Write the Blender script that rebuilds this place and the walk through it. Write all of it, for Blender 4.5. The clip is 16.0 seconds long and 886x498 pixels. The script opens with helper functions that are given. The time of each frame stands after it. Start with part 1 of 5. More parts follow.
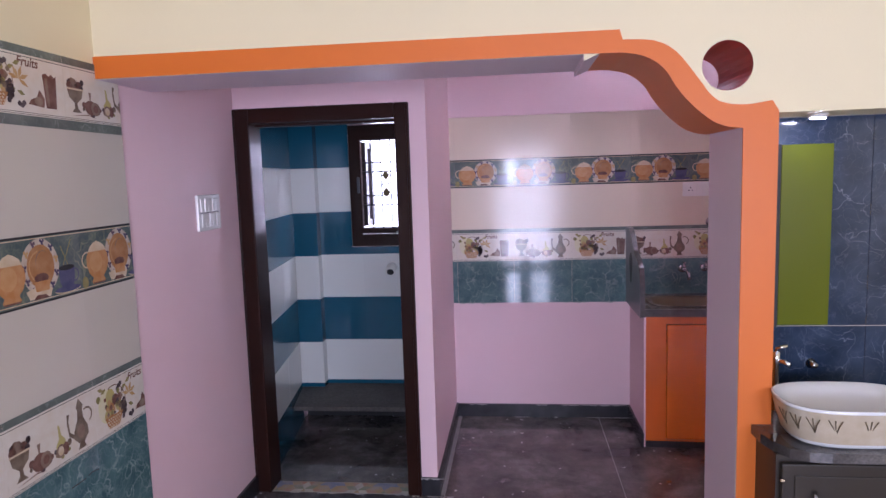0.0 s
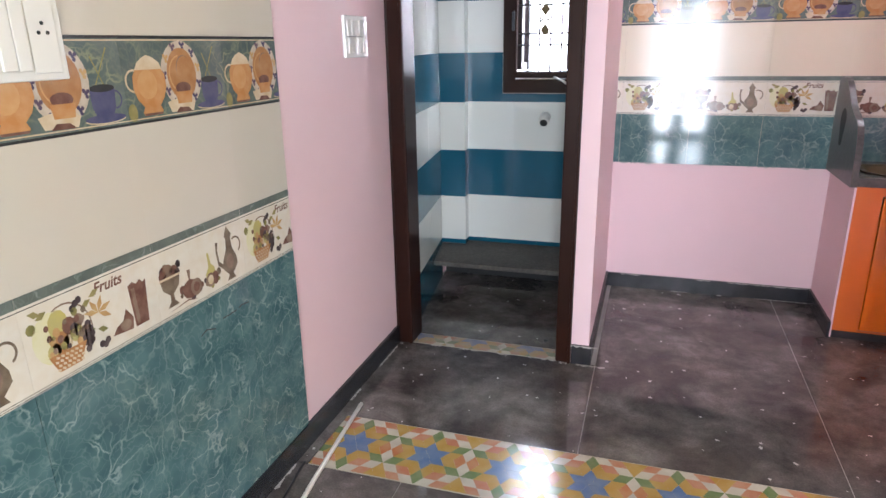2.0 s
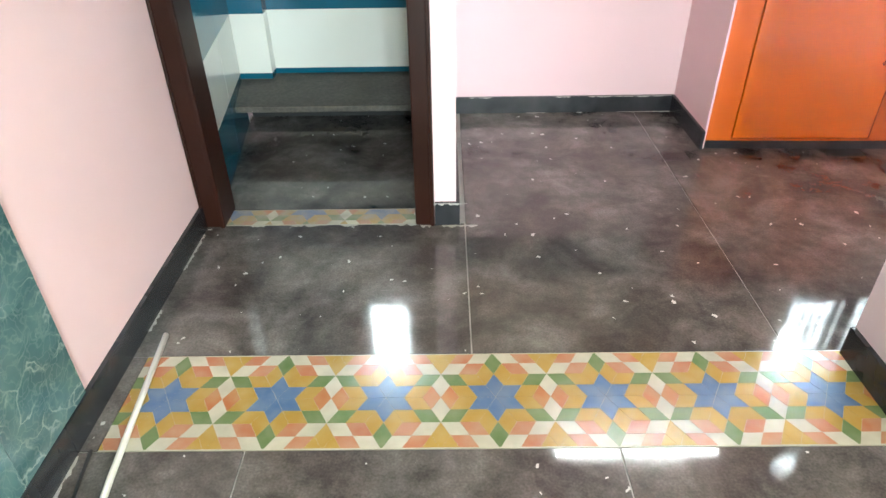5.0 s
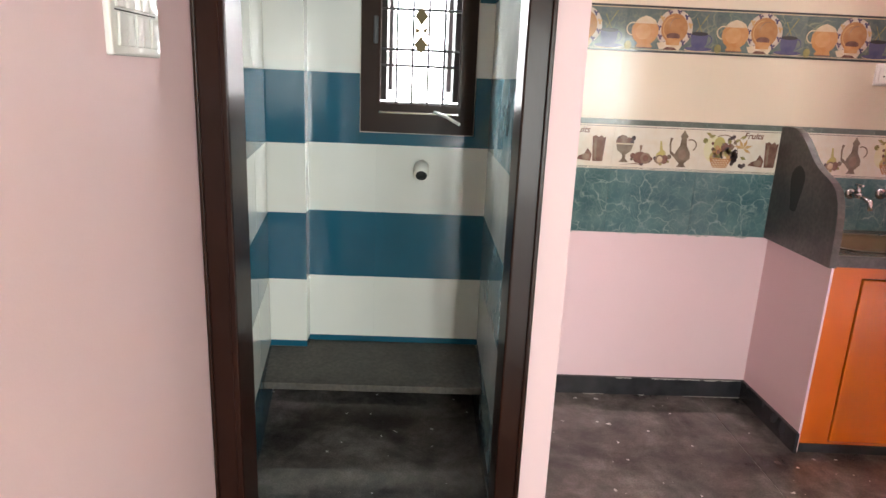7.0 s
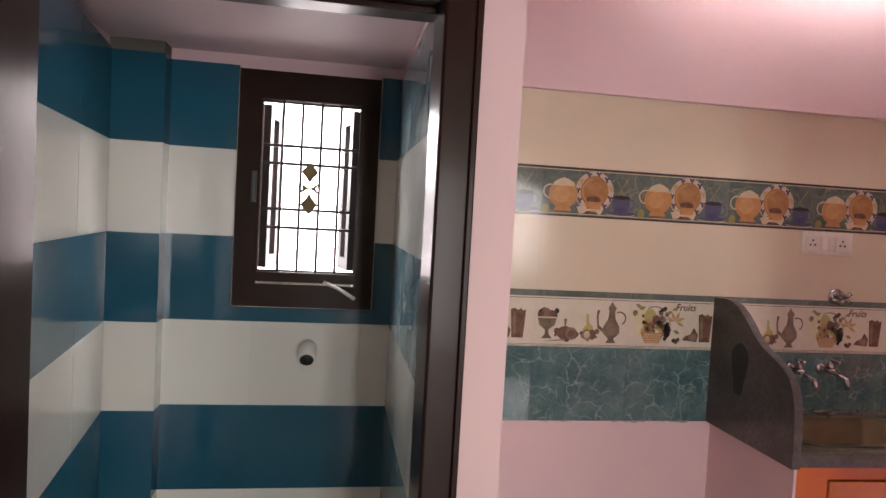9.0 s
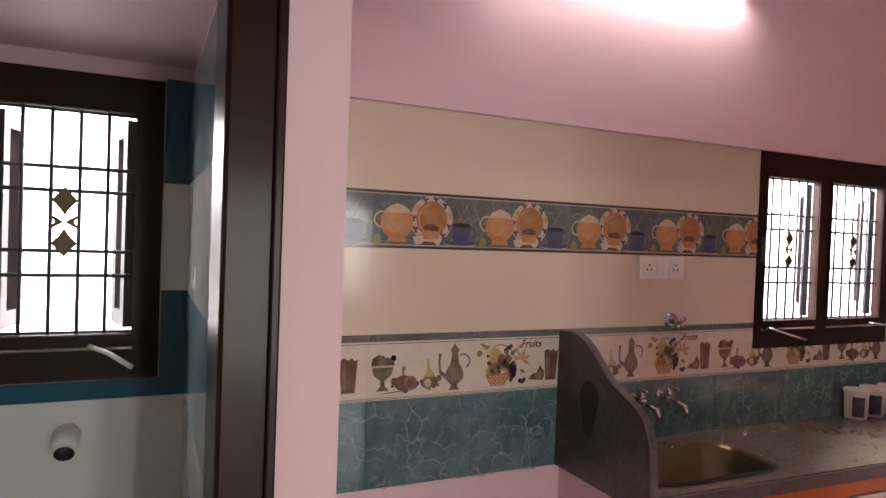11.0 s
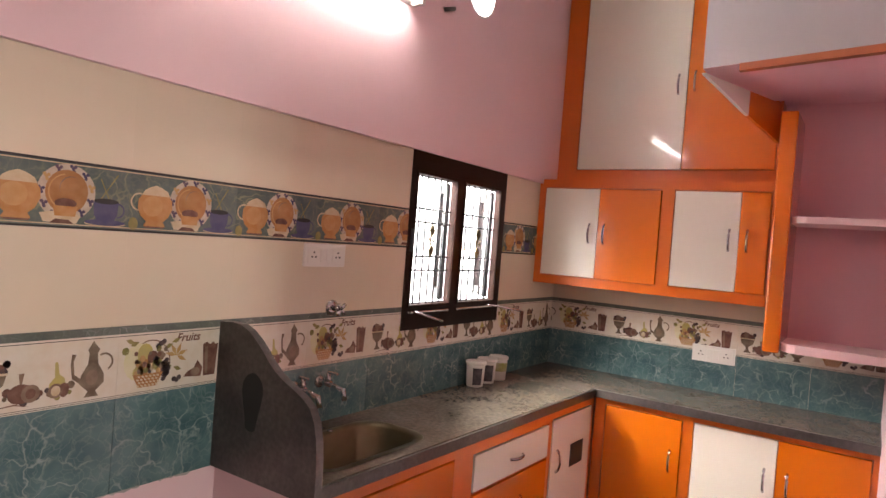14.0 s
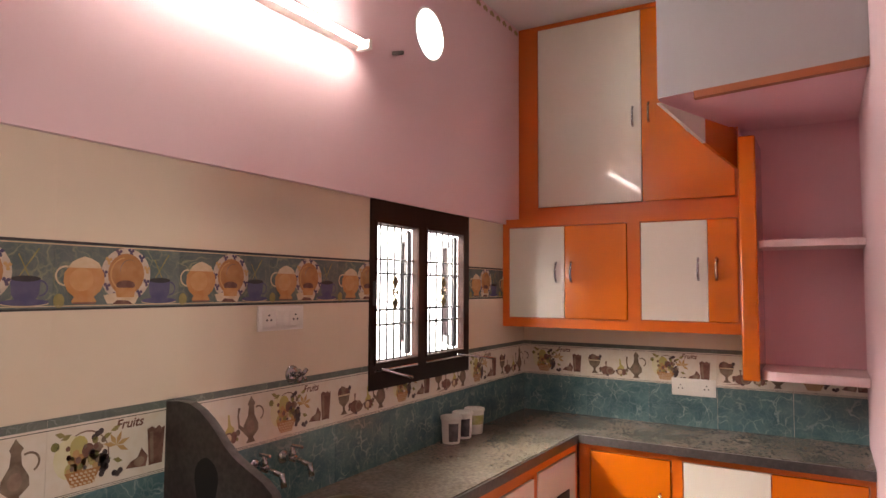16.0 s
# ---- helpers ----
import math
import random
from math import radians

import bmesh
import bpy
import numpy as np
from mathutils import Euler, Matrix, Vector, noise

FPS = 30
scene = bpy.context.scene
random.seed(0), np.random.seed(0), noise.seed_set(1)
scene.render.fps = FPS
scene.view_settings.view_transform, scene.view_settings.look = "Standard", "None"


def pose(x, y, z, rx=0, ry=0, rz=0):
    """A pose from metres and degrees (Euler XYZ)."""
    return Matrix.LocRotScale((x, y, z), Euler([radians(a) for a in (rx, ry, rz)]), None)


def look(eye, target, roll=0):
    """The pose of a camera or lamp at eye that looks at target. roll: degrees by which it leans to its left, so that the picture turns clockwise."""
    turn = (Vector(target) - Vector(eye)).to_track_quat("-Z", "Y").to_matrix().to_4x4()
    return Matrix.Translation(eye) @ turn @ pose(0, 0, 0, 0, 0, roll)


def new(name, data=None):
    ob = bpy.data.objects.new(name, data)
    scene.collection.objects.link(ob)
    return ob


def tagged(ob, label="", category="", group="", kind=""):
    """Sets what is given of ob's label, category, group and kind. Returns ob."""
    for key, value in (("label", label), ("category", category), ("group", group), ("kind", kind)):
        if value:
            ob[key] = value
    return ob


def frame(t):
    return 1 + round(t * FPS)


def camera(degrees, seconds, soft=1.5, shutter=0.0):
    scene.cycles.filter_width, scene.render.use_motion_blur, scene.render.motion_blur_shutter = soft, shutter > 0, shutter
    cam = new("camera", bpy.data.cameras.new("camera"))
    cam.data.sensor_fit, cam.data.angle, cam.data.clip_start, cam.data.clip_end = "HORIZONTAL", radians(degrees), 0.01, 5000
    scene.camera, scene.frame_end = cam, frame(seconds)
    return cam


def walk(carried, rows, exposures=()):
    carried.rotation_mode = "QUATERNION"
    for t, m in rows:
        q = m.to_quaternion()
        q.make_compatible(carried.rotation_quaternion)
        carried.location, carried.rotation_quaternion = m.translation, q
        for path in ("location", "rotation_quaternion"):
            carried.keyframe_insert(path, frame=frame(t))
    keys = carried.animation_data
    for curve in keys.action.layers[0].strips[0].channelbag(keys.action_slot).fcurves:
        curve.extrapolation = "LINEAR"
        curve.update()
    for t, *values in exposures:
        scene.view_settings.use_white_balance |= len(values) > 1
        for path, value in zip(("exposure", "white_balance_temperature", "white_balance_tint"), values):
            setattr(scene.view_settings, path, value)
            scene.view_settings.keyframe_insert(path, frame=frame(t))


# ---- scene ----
cam = camera(69.0, 16.0)
PATH = [
    (0, (1.437, 0.614, 1.686), (1.211, 2.588, 1.462), -1.8),
    (0.5, (1.363, 0.645, 1.628), (1.1, 2.595, 1.269), -2.1),
    (1, (1.261, 0.67, 1.57), (0.945, 2.588, 1.101), -0.4),
    (1.5, (1.206, 0.748, 1.525), (0.854, 2.637, 0.972), 0.2),
    (2, (1.211, 0.916, 1.518), (0.623, 2.729, 0.912), -1.0),
    (2.5, (1.274, 1.047, 1.466), (0.666, 2.795, 0.707), -2.8),
    (3, (1.212, 1.138, 1.436), (0.72, 2.888, 0.603), -0.8),
    (3.2, (1.156, 1.173, 1.437), (0.74, 2.948, 0.615), -0.6),
    (5.3, (0.935, 1.743, 1.338), (1.126, 3.382, 0.207), -0.3),
    (5.5, (0.895, 1.792, 1.347), (1.258, 3.422, 0.248), 1.6),
    (6, (0.653, 1.925, 1.41), (1.111, 3.653, 0.514), 5.3),
    (6.5, (0.55, 1.979, 1.445), (0.785, 3.84, 0.75), 5.6),
    (7, (0.6, 2.131, 1.451), (0.659, 4.065, 0.944), 2.5),
    (7.5, (0.678, 2.284, 1.543), (0.791, 4.239, 1.136), 2.7),
    (8, (0.69, 2.39, 1.558), (0.882, 4.345, 1.18), 1.8),
    (8.2, (0.661, 2.437, 1.546), (0.918, 4.396, 1.235), 2.8),
    (10.3, (0.678, 2.914, 1.637), (1.101, 4.869, 1.636), 3.0),
    (10.5, (0.714, 2.946, 1.644), (1.254, 4.871, 1.597), 2.1),
    (11, (0.756, 3.002, 1.644), (1.593, 4.818, 1.607), 2.1),
    (11.5, (0.744, 3.058, 1.65), (1.79, 4.762, 1.694), 3.7),
    (12, (0.732, 3.08, 1.621), (1.934, 4.678, 1.633), 6.5),
    (12.5, (0.695, 3.136, 1.612), (1.828, 4.772, 1.412), 5.5),
    (13, (0.712, 3.151, 1.644), (2.021, 4.653, 1.476), 5.1),
    (13.5, (0.721, 3.133, 1.651), (2.213, 4.461, 1.556), 5.0),
    (14, (0.738, 3.132, 1.651), (2.396, 4.249, 1.624), 4.5),
    (14.5, (0.715, 3.124, 1.656), (2.39, 4.216, 1.691), 3.0),
    (15, (0.703, 3.148, 1.646), (2.347, 4.287, 1.64), 4.1),
    (15.5, (0.769, 3.174, 1.641), (2.453, 4.253, 1.625), 2.6),
    (16, (0.862, 3.224, 1.669), (2.578, 4.245, 1.788), 0.3),
]
# seconds, stops, white balance
EXPOSURES = [(0, 0.1, 5400, 31), (0.5, 0.5, 5500, 27), (1.0, 0.74, 5800, 19), (1.5, 0.86, 5800, 16), (2.5, 1.15, 5900, 6), (3.2, 1.75, 5700, 4), (5.5, 1.72, 6000, -7), (6, 1.78, 6000, -7), (6.5, 1.4, 6100, -5), (7, 1.05, 6600, 4),
             (8, 0.78, 7000, 9), (10.5, -0.52, 7100, 28), (11, -0.04, 6900, 18), (11.5, 0.13, 6900, 16), (12.5, 0.35, 6900, 13), (13.5, 0.44, 7100, 13), (15, 0.28, 7300, 13), (15.5, 0.38, 7300, 13), (16, 0.12, 7600, 15)]
walk(cam, [(t, look(eye, target, roll)) for t, eye, target, roll in PATH], EXPOSURES)
SKY, DOOR_W, TUBE, HAZE = 0.12, 106, 48, 4.5

# ---- light ----
world = bpy.data.worlds.new("sky")
world.use_nodes = True
scene.world = world
wn = world.node_tree.nodes
sky = wn.new("ShaderNodeTexSky")
sky.sky_type = "NISHITA"
sky.sun_disc = False
sky.sun_elevation, sky.sun_rotation = radians(50), radians(200)
world.node_tree.links.new(sky.outputs[0], wn["Background"].inputs[0])
wn["Background"].inputs[1].default_value = SKY

sun = new("sun", bpy.data.lights.new("sun", "SUN"))
sun.data.energy, sun.data.angle, sun.data.color = 2.5, radians(0.6), (1.0, 0.95, 0.88)
sun.matrix_world = look((0, -20, 24), (0, 0, 0))


def area_lamp(name, eye, target, w, h, watts, colour):
    lamp = new(name, bpy.data.lights.new(name, "AREA"))
    lamp.data.shape, lamp.data.size, lamp.data.size_y = "RECTANGLE", w, h
    lamp.data.energy, lamp.data.color = watts, colour
    lamp.matrix_world = look(eye, target)
    return lamp


DAY = (0.95, 0.98, 1.0)
# unseen front doorway: a narrow and a wide lamp, split for two reflected columns
area_lamp("daylight_front_door", (1.37, -2.32, 1.1), (1.37, 0, 1.1), 0.18, 2.0, DOOR_W * 0.45, DAY)
area_lamp("daylight_door_gap", (1.86, -2.32, 1.1), (1.86, 0, 1.1), 0.32, 2.0, DOOR_W * 0.46, DAY)
# fill lamp added in an assumed, unseen window to brighten the hall
area_lamp("daylight_hall_window", (3.6, -2.32, 1.55), (3.6, 0, 1.5), 1.4, 1.3, DOOR_W * 0.55, DAY)
area_lamp("daylight_utility_window", (0.42, 5.75, 2.15), (0.72, 4.3, 1.25), 0.8, 0.9, 46, DAY)
area_lamp("daylight_kitchen_window", (2.9, 6.2, 2.95), (4.1, 4.2, 0.7), 3.4, 1.3, 1150, DAY)


# ---- materials ----
def mat(name, colour, rough=0.5, metal=0.0, vary=0.12, scale=6.0, bump=0.0, bump_scale=80.0, coat=0.0, second=None, amount=0.5, spread=0.0, rough_vary=0.0):
    """A paint, plastic, wood or metal: a base colour that wanders towards a second one at two scales, with fine relief."""
    m = bpy.data.materials.new(name)
    m.use_nodes = True
    nt, b = m.node_tree, m.node_tree.nodes["Principled BSDF"]
    n, l = nt.nodes, nt.links
    b.inputs["Roughness"].default_value, b.inputs["Metallic"].default_value = rough, metal
    b.inputs["Coat Weight"].default_value = coat
    b.inputs["Coat Roughness"].default_value = 0.04
    tc = n.new("ShaderNodeTexCoord")
    big, fine = n.new("ShaderNodeTexNoise"), n.new("ShaderNodeTexNoise")
    big.inputs["Scale"].default_value, big.inputs["Detail"].default_value = scale, 5
    fine.inputs["Scale"].default_value, fine.inputs["Detail"].default_value = bump_scale, 3
    l.new(tc.outputs["Object"], big.inputs["Vector"])
    l.new(tc.outputs["Object"], fine.inputs["Vector"])
    other = second or tuple(c * (1 - vary * 2) for c in colour)
    mix = n.new("ShaderNodeMix")
    mix.data_type = "RGBA"
    ramp = n.new("ShaderNodeMapRange")
    ramp.inputs[1].default_value, ramp.inputs[2].default_value = 0.35, 0.75
    ramp.inputs[4].default_value = amount
    l.new(big.outputs[0], ramp.inputs[0])
    l.new(ramp.outputs[0], mix.inputs[0])
    mix.inputs[6].default_value, mix.inputs[7].default_value = (*colour, 1), (*other, 1)
    out = mix.outputs[2]
    if spread:
        info, hsv = n.new("ShaderNodeObjectInfo"), n.new("ShaderNodeHueSaturation")
        r2 = n.new("ShaderNodeMapRange")
        r2.inputs[3].default_value, r2.inputs[4].default_value = 1 - spread, 1 + spread
        l.new(info.outputs["Random"], r2.inputs[0])
        l.new(r2.outputs[0], hsv.inputs["Value"])
        l.new(out, hsv.inputs["Color"])
        out = hsv.outputs[0]
    l.new(out, b.inputs["Base Color"])
    if rough_vary:
        r3 = n.new("ShaderNodeMapRange")
        r3.inputs[1].default_value, r3.inputs[2].default_value = 0.35, 0.7
        r3.inputs[3].default_value, r3.inputs[4].default_value = rough, rough + rough_vary
        l.new(big.outputs[0], r3.inputs[0])
        l.new(r3.outputs[0], b.inputs["Roughness"])
    if bump:
        bp = n.new("ShaderNodeBump")
        bp.inputs["Strength"].default_value, bp.inputs["Distance"].default_value = bump, 0.01
        l.new(fine.outputs[0], bp.inputs["Height"])
        l.new(bp.outputs[0], b.inputs["Normal"])
    return m


def glow(name, colour, strength):
    m = bpy.data.materials.new(name)
    m.use_nodes = True
    b = m.node_tree.nodes["Principled BSDF"]
    b.inputs["Base Color"].default_value = (*colour, 1)
    b.inputs["Emission Color"].default_value = (*colour, 1)
    b.inputs["Emission Strength"].default_value = strength
    return m


def marble(name, dark, light, vein, scale, rough=0.12, width=0.035, thin=True):
    """Glazed tile printed as veined marble."""
    m = mat(name, dark, rough, vary=0.2, scale=9, second=light, amount=1.0, spread=0.06)
    n, l = m.node_tree.nodes, m.node_tree.links
    b = n["Principled BSDF"]
    base = b.inputs["Base Color"].links[0].from_socket
    tc = n.new("ShaderNodeTexCoord")
    geo = n.new("ShaderNodeNewGeometry")
    wob = n.new("ShaderNodeTexNoise")
    wob.inputs["Scale"].default_value, wob.inputs["Detail"].default_value = 7.0, 4
    add = n.new("ShaderNodeVectorMath")
    add.operation = "MULTIPLY_ADD"
    add.inputs[1].default_value = (0.22, 0.22, 0.22)
    l.new(geo.outputs["Position"], wob.inputs["Vector"])
    l.new(wob.outputs["Color"], add.inputs[0])
    l.new(geo.outputs["Position"], add.inputs[2])
    cell = n.new("ShaderNodeTexVoronoi")
    cell.feature = "DISTANCE_TO_EDGE"
    cell.inputs["Scale"].default_value = scale
    l.new(add.outputs[0], cell.inputs["Vector"])
    rng = n.new("ShaderNodeMapRange")
    rng.inputs[1].default_value, rng.inputs[2].default_value = 0.0, width
    rng.inputs[3].default_value, rng.inputs[4].default_value = 1.0, 0.0
    l.new(cell.outputs["Distance"], rng.inputs[0])
    gap = n.new("ShaderNodeTexNoise")
    gap.inputs["Scale"].default_value = 11.0
    l.new(geo.outputs["Position"], gap.inputs["Vector"])
    g2 = n.new("ShaderNodeMapRange")
    g2.inputs[1].default_value, g2.inputs[2].default_value, g2.inputs[4].default_value = 0.40, 0.62, 0.85
    l.new(gap.outputs[0], g2.inputs[0])
    mul = n.new("ShaderNodeMath")
    mul.operation = "MULTIPLY"
    l.new(rng.outputs[0], mul.inputs[0])
    l.new(g2.outputs[0], mul.inputs[1])
    mix = n.new("ShaderNodeMix")
    mix.data_type = "RGBA"
    l.new(mul.outputs[0], mix.inputs[0])
    l.new(base, mix.inputs[6])
    mix.inputs[7].default_value = (*vein, 1)
    # hair veins between the main ones
    hair = n.new("ShaderNodeTexVoronoi")
    hair.feature = "DISTANCE_TO_EDGE"
    hair.inputs["Scale"].default_value = scale * 2.3
    l.new(add.outputs[0], hair.inputs["Vector"])
    r3 = n.new("ShaderNodeMapRange")
    r3.inputs[1].default_value, r3.inputs[2].default_value = 0.0, width * 1.4
    r3.inputs[3].default_value, r3.inputs[4].default_value = 0.42, 0.0
    l.new(hair.outputs["Distance"], r3.inputs[0])
    m3 = n.new("ShaderNodeMath")
    m3.operation = "MULTIPLY"
    l.new(r3.outputs[0], m3.inputs[0])
    l.new(wob.outputs[0], m3.inputs[1])
    mix2 = n.new("ShaderNodeMix")
    mix2.data_type = "RGBA"
    l.new(m3.outputs[0], mix2.inputs[0])
    l.new(mix.outputs[2], mix2.inputs[6])
    mix2.inputs[7].default_value = (*vein, 1)
    l.new(mix2.outputs[2], b.inputs["Base Color"])
    return m


def granite(name, dark, brown, rough, dust, specks):
    """Polished dark stone with cloudy brown figure, a film of dust and spilt plaster specks."""
    m = mat(name, dark, rough, scale=3.2, second=brown, amount=0.9, spread=0.1)
    n, l = m.node_tree.nodes, m.node_tree.links
    b = n["Principled BSDF"]
    base = b.inputs["Base Color"].links[0].from_socket
    geo = n.new("ShaderNodeNewGeometry")
    grain = n.new("ShaderNodeTexNoise")
    grain.inputs["Scale"].default_value, grain.inputs["Detail"].default_value = (150, 3) if specks else (60, 5)
    film = n.new("ShaderNodeTexNoise")
    film.inputs["Scale"].default_value, film.inputs["Detail"].default_value, film.inputs["Roughness"].default_value = 2.6, 6, 0.62
    film.inputs["Distortion"].default_value = 0.5
    for t in (grain, film):
        l.new(geo.outputs["Position"], t.inputs["Vector"])
    fr = n.new("ShaderNodeMapRange")
    fr.inputs[1].default_value, fr.inputs[2].default_value, fr.inputs[4].default_value = 0.42, 0.78, dust
    l.new(film.outputs[0], fr.inputs[0])
    m1 = n.new("ShaderNodeMix")
    m1.data_type = "RGBA"
    l.new(fr.outputs[0], m1.inputs[0])
    l.new(base, m1.inputs[6])
    m1.inputs[7].default_value = (0.26, 0.24, 0.22, 1)
    gr = n.new("ShaderNodeMapRange")
    gr.inputs[1].default_value, gr.inputs[2].default_value, gr.inputs[3].default_value, gr.inputs[4].default_value = 0.35, 0.7, (0.82 if specks else 0.76), (1.2 if specks else 1.25)
    l.new(grain.outputs[0], gr.inputs[0])
    hs = n.new("ShaderNodeHueSaturation")
    l.new(gr.outputs[0], hs.inputs["Value"])
    l.new(m1.outputs[2], hs.inputs["Color"])
    out = hs.outputs[0]
    if specks:
        # dark cloudy figure with sharp-edged blotches
        cloud = n.new("ShaderNodeTexNoise")
        cloud.inputs["Scale"].default_value, cloud.inputs["Detail"].default_value, cloud.inputs["Roughness"].default_value = 8.0, 9, 0.72
        cloud.inputs["Distortion"].default_value = 0.25
        l.new(geo.outputs["Position"], cloud.inputs["Vector"])
        cr = n.new("ShaderNodeMapRange")
        cr.inputs[1].default_value, cr.inputs[2].default_value, cr.inputs[3].default_value, cr.inputs[4].default_value = 0.40, 0.66, 0.74, 1.4
        l.new(cloud.outputs[0], cr.inputs[0])
        h2 = n.new("ShaderNodeHueSaturation")
        l.new(cr.outputs[0], h2.inputs["Value"])
        l.new(out, h2.inputs["Color"])
        out = h2.outputs[0]
        sp = n.new("ShaderNodeTexVoronoi")
        sp.inputs["Scale"].default_value = 19
        sp.inputs["Randomness"].default_value = 1.0
        wob = n.new("ShaderNodeTexNoise")
        wob.inputs["Scale"].default_value = 40
        l.new(geo.outputs["Position"], wob.inputs["Vector"])
        ma = n.new("ShaderNodeVectorMath")
        ma.operation = "MULTIPLY_ADD"
        ma.inputs[1].default_value = (0.035, 0.035, 0.0)
        l.new(wob.outputs["Color"], ma.inputs[0])
        l.new(geo.outputs["Position"], ma.inputs[2])
        l.new(ma.outputs[0], sp.inputs["Vector"])
        sep = n.new("ShaderNodeSeparateColor")
        l.new(sp.outputs["Color"], sep.inputs[0])
        size = n.new("ShaderNodeMapRange")
        size.inputs[1].default_value, size.inputs[2].default_value, size.inputs[3].default_value, size.inputs[4].default_value = 0.22, 1.0, -0.05, 0.16
        size.clamp = False
        l.new(sep.outputs[0], size.inputs[0])
        less = n.new("ShaderNodeMath")
        less.operation = "LESS_THAN"
        l.new(sp.outputs["Distance"], less.inputs[0])
        l.new(size.outputs[0], less.inputs[1])
        m2 = n.new("ShaderNodeMix")
        m2.data_type = "RGBA"
        l.new(less.outputs[0], m2.inputs[0])
        l.new(out, m2.inputs[6])
        m2.inputs[7].default_value = (0.55, 0.52, 0.5, 1)
        out = m2.outputs[2]
    l.new(out, b.inputs["Base Color"])
    rr = n.new("ShaderNodeMapRange")
    rr.inputs[1].default_value, rr.inputs[2].default_value, rr.inputs[3].default_value, rr.inputs[4].default_value = 0.45, 0.85, rough, rough + 0.14
    l.new(film.outputs[0], rr.inputs[0])
    l.new(rr.outputs[0], b.inputs["Roughness"])
    return m


PINK = mat("pink_paint", (0.79, 0.572, 0.602), 0.55, vary=0.03, scale=2.0, bump=0.04, bump_scale=140)
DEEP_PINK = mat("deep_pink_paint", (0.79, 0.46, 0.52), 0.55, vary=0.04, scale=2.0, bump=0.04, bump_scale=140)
CREAM = mat("cream_paint", (0.82, 0.72, 0.46), 0.6, vary=0.03, scale=2.0, bump=0.04, bump_scale=140)
WHITE_PAINT = mat("white_paint", (0.78, 0.75, 0.74), 0.6, vary=0.03, scale=2.5, bump=0.03)
LAVENDER = mat("lavender_paint", (0.78, 0.63, 0.70), 0.5, vary=0.03, scale=2.0, bump=0.04, bump_scale=140)
ARCH_ORANGE = mat("arch_orange_enamel", (0.72, 0.165, 0.008), 0.45, vary=0.06, scale=3.0, bump=0.05, bump_scale=60)
ORANGE_FRAME = mat("orange_frame_enamel", (0.69, 0.14, 0.010), 0.3, vary=0.08, scale=3.0, bump=0.04, bump_scale=50, coat=0.3)
ORANGE_LAM = mat("orange_laminate", (0.74, 0.165, 0.008), 0.22, vary=0.03, scale=2.0, coat=0.5)
WHITE_LAM = mat("white_laminate", (0.84, 0.80, 0.69), 0.2, vary=0.02, scale=2.0, coat=0.6)
WOOD = mat("dark_varnished_wood", (0.026, 0.009, 0.006), 0.34, vary=0.3, scale=5.0, bump=0.03, bump_scale=25, coat=0.13)
WOOD.node_tree.nodes["Principled BSDF"].inputs["Coat Roughness"].default_value = 0.16
WOOD.node_tree.nodes["Principled BSDF"].inputs["Specular IOR Level"].default_value = 0.1
CREAM_TILE = mat("cream_glazed_tile", (0.71, 0.615, 0.475), 0.17, vary=0.02, scale=3.0, spread=0.015)
LTILE = mat("ivory_glazed_tile", (0.58, 0.53, 0.445), 0.12, vary=0.02, scale=3.0, spread=0.015)
WHITE_TILE = mat("white_glazed_tile", (0.70, 0.70, 0.66), 0.12, vary=0.03, scale=2.5, spread=0.02)
BLUE_TILE = mat("petrol_blue_glazed_tile", (0.012, 0.092, 0.148), 0.12, vary=0.1, scale=5.0, spread=0.06)
# plaster smears, with grazing window glow also lightened into both tile colours
DUSTY_LIT_BLUE = mat("plaster_smeared_lit_blue_tile", (0.07, 0.22, 0.28), 0.1, vary=0.1, scale=4.5, second=(0.52, 0.60, 0.62), amount=0.95, spread=0.06)
DUSTY_LIT_WHITE = mat("plaster_smeared_lit_white_tile", (0.72, 0.74, 0.71), 0.1, vary=0.1, scale=5.0, second=(0.52, 0.56, 0.54), amount=0.7, spread=0.02)
TEAL = marble("teal_marble_tile", (0.050, 0.115, 0.125), (0.115, 0.20, 0.205), (0.28, 0.36, 0.345), 13.0, rough=0.07, width=0.055)
TEAL_STRIP = marble("grey_green_strip", (0.10, 0.12, 0.105), (0.17, 0.19, 0.165), (0.27, 0.30, 0.27), 16.0)
PLATE_GROUND = marble("dark_green_print", (0.085, 0.115, 0.11), (0.15, 0.175, 0.16), (0.27, 0.28, 0.18), 15.0, rough=0.09, width=0.06)
NAVY_TILE = marble("navy_marble_tile", (0.013, 0.025, 0.052), (0.038, 0.06, 0.105), (0.16, 0.19, 0.26), 10.0, width=0.015)
FLOOR = granite("dark_granite", (0.044, 0.037, 0.036), (0.105, 0.086, 0.078), 0.05, 0.72, True)
COUNTER = granite("grey_granite", (0.15, 0.125, 0.095), (0.22, 0.185, 0.145), 0.2, 0.45, False)
SLAB = granite("black_granite", (0.046, 0.038, 0.037), (0.088, 0.074, 0.069), 0.28, 0.35, False)
LEDGE = granite("dusty_ledge_stone", (0.05, 0.042, 0.035), (0.085, 0.074, 0.062), 0.55, 0.35, False)
# near black, standing in for the shade beneath the wash shelf
SHELF_SHADE = mat("shelf_shade_black", (0.010, 0.010, 0.011), 0.6, vary=0.3, scale=8)
SKIRT = mat("black_skirting", (0.018, 0.018, 0.022), 0.25, vary=0.3, scale=8, second=(0.07, 0.07, 0.075), amount=0.5)
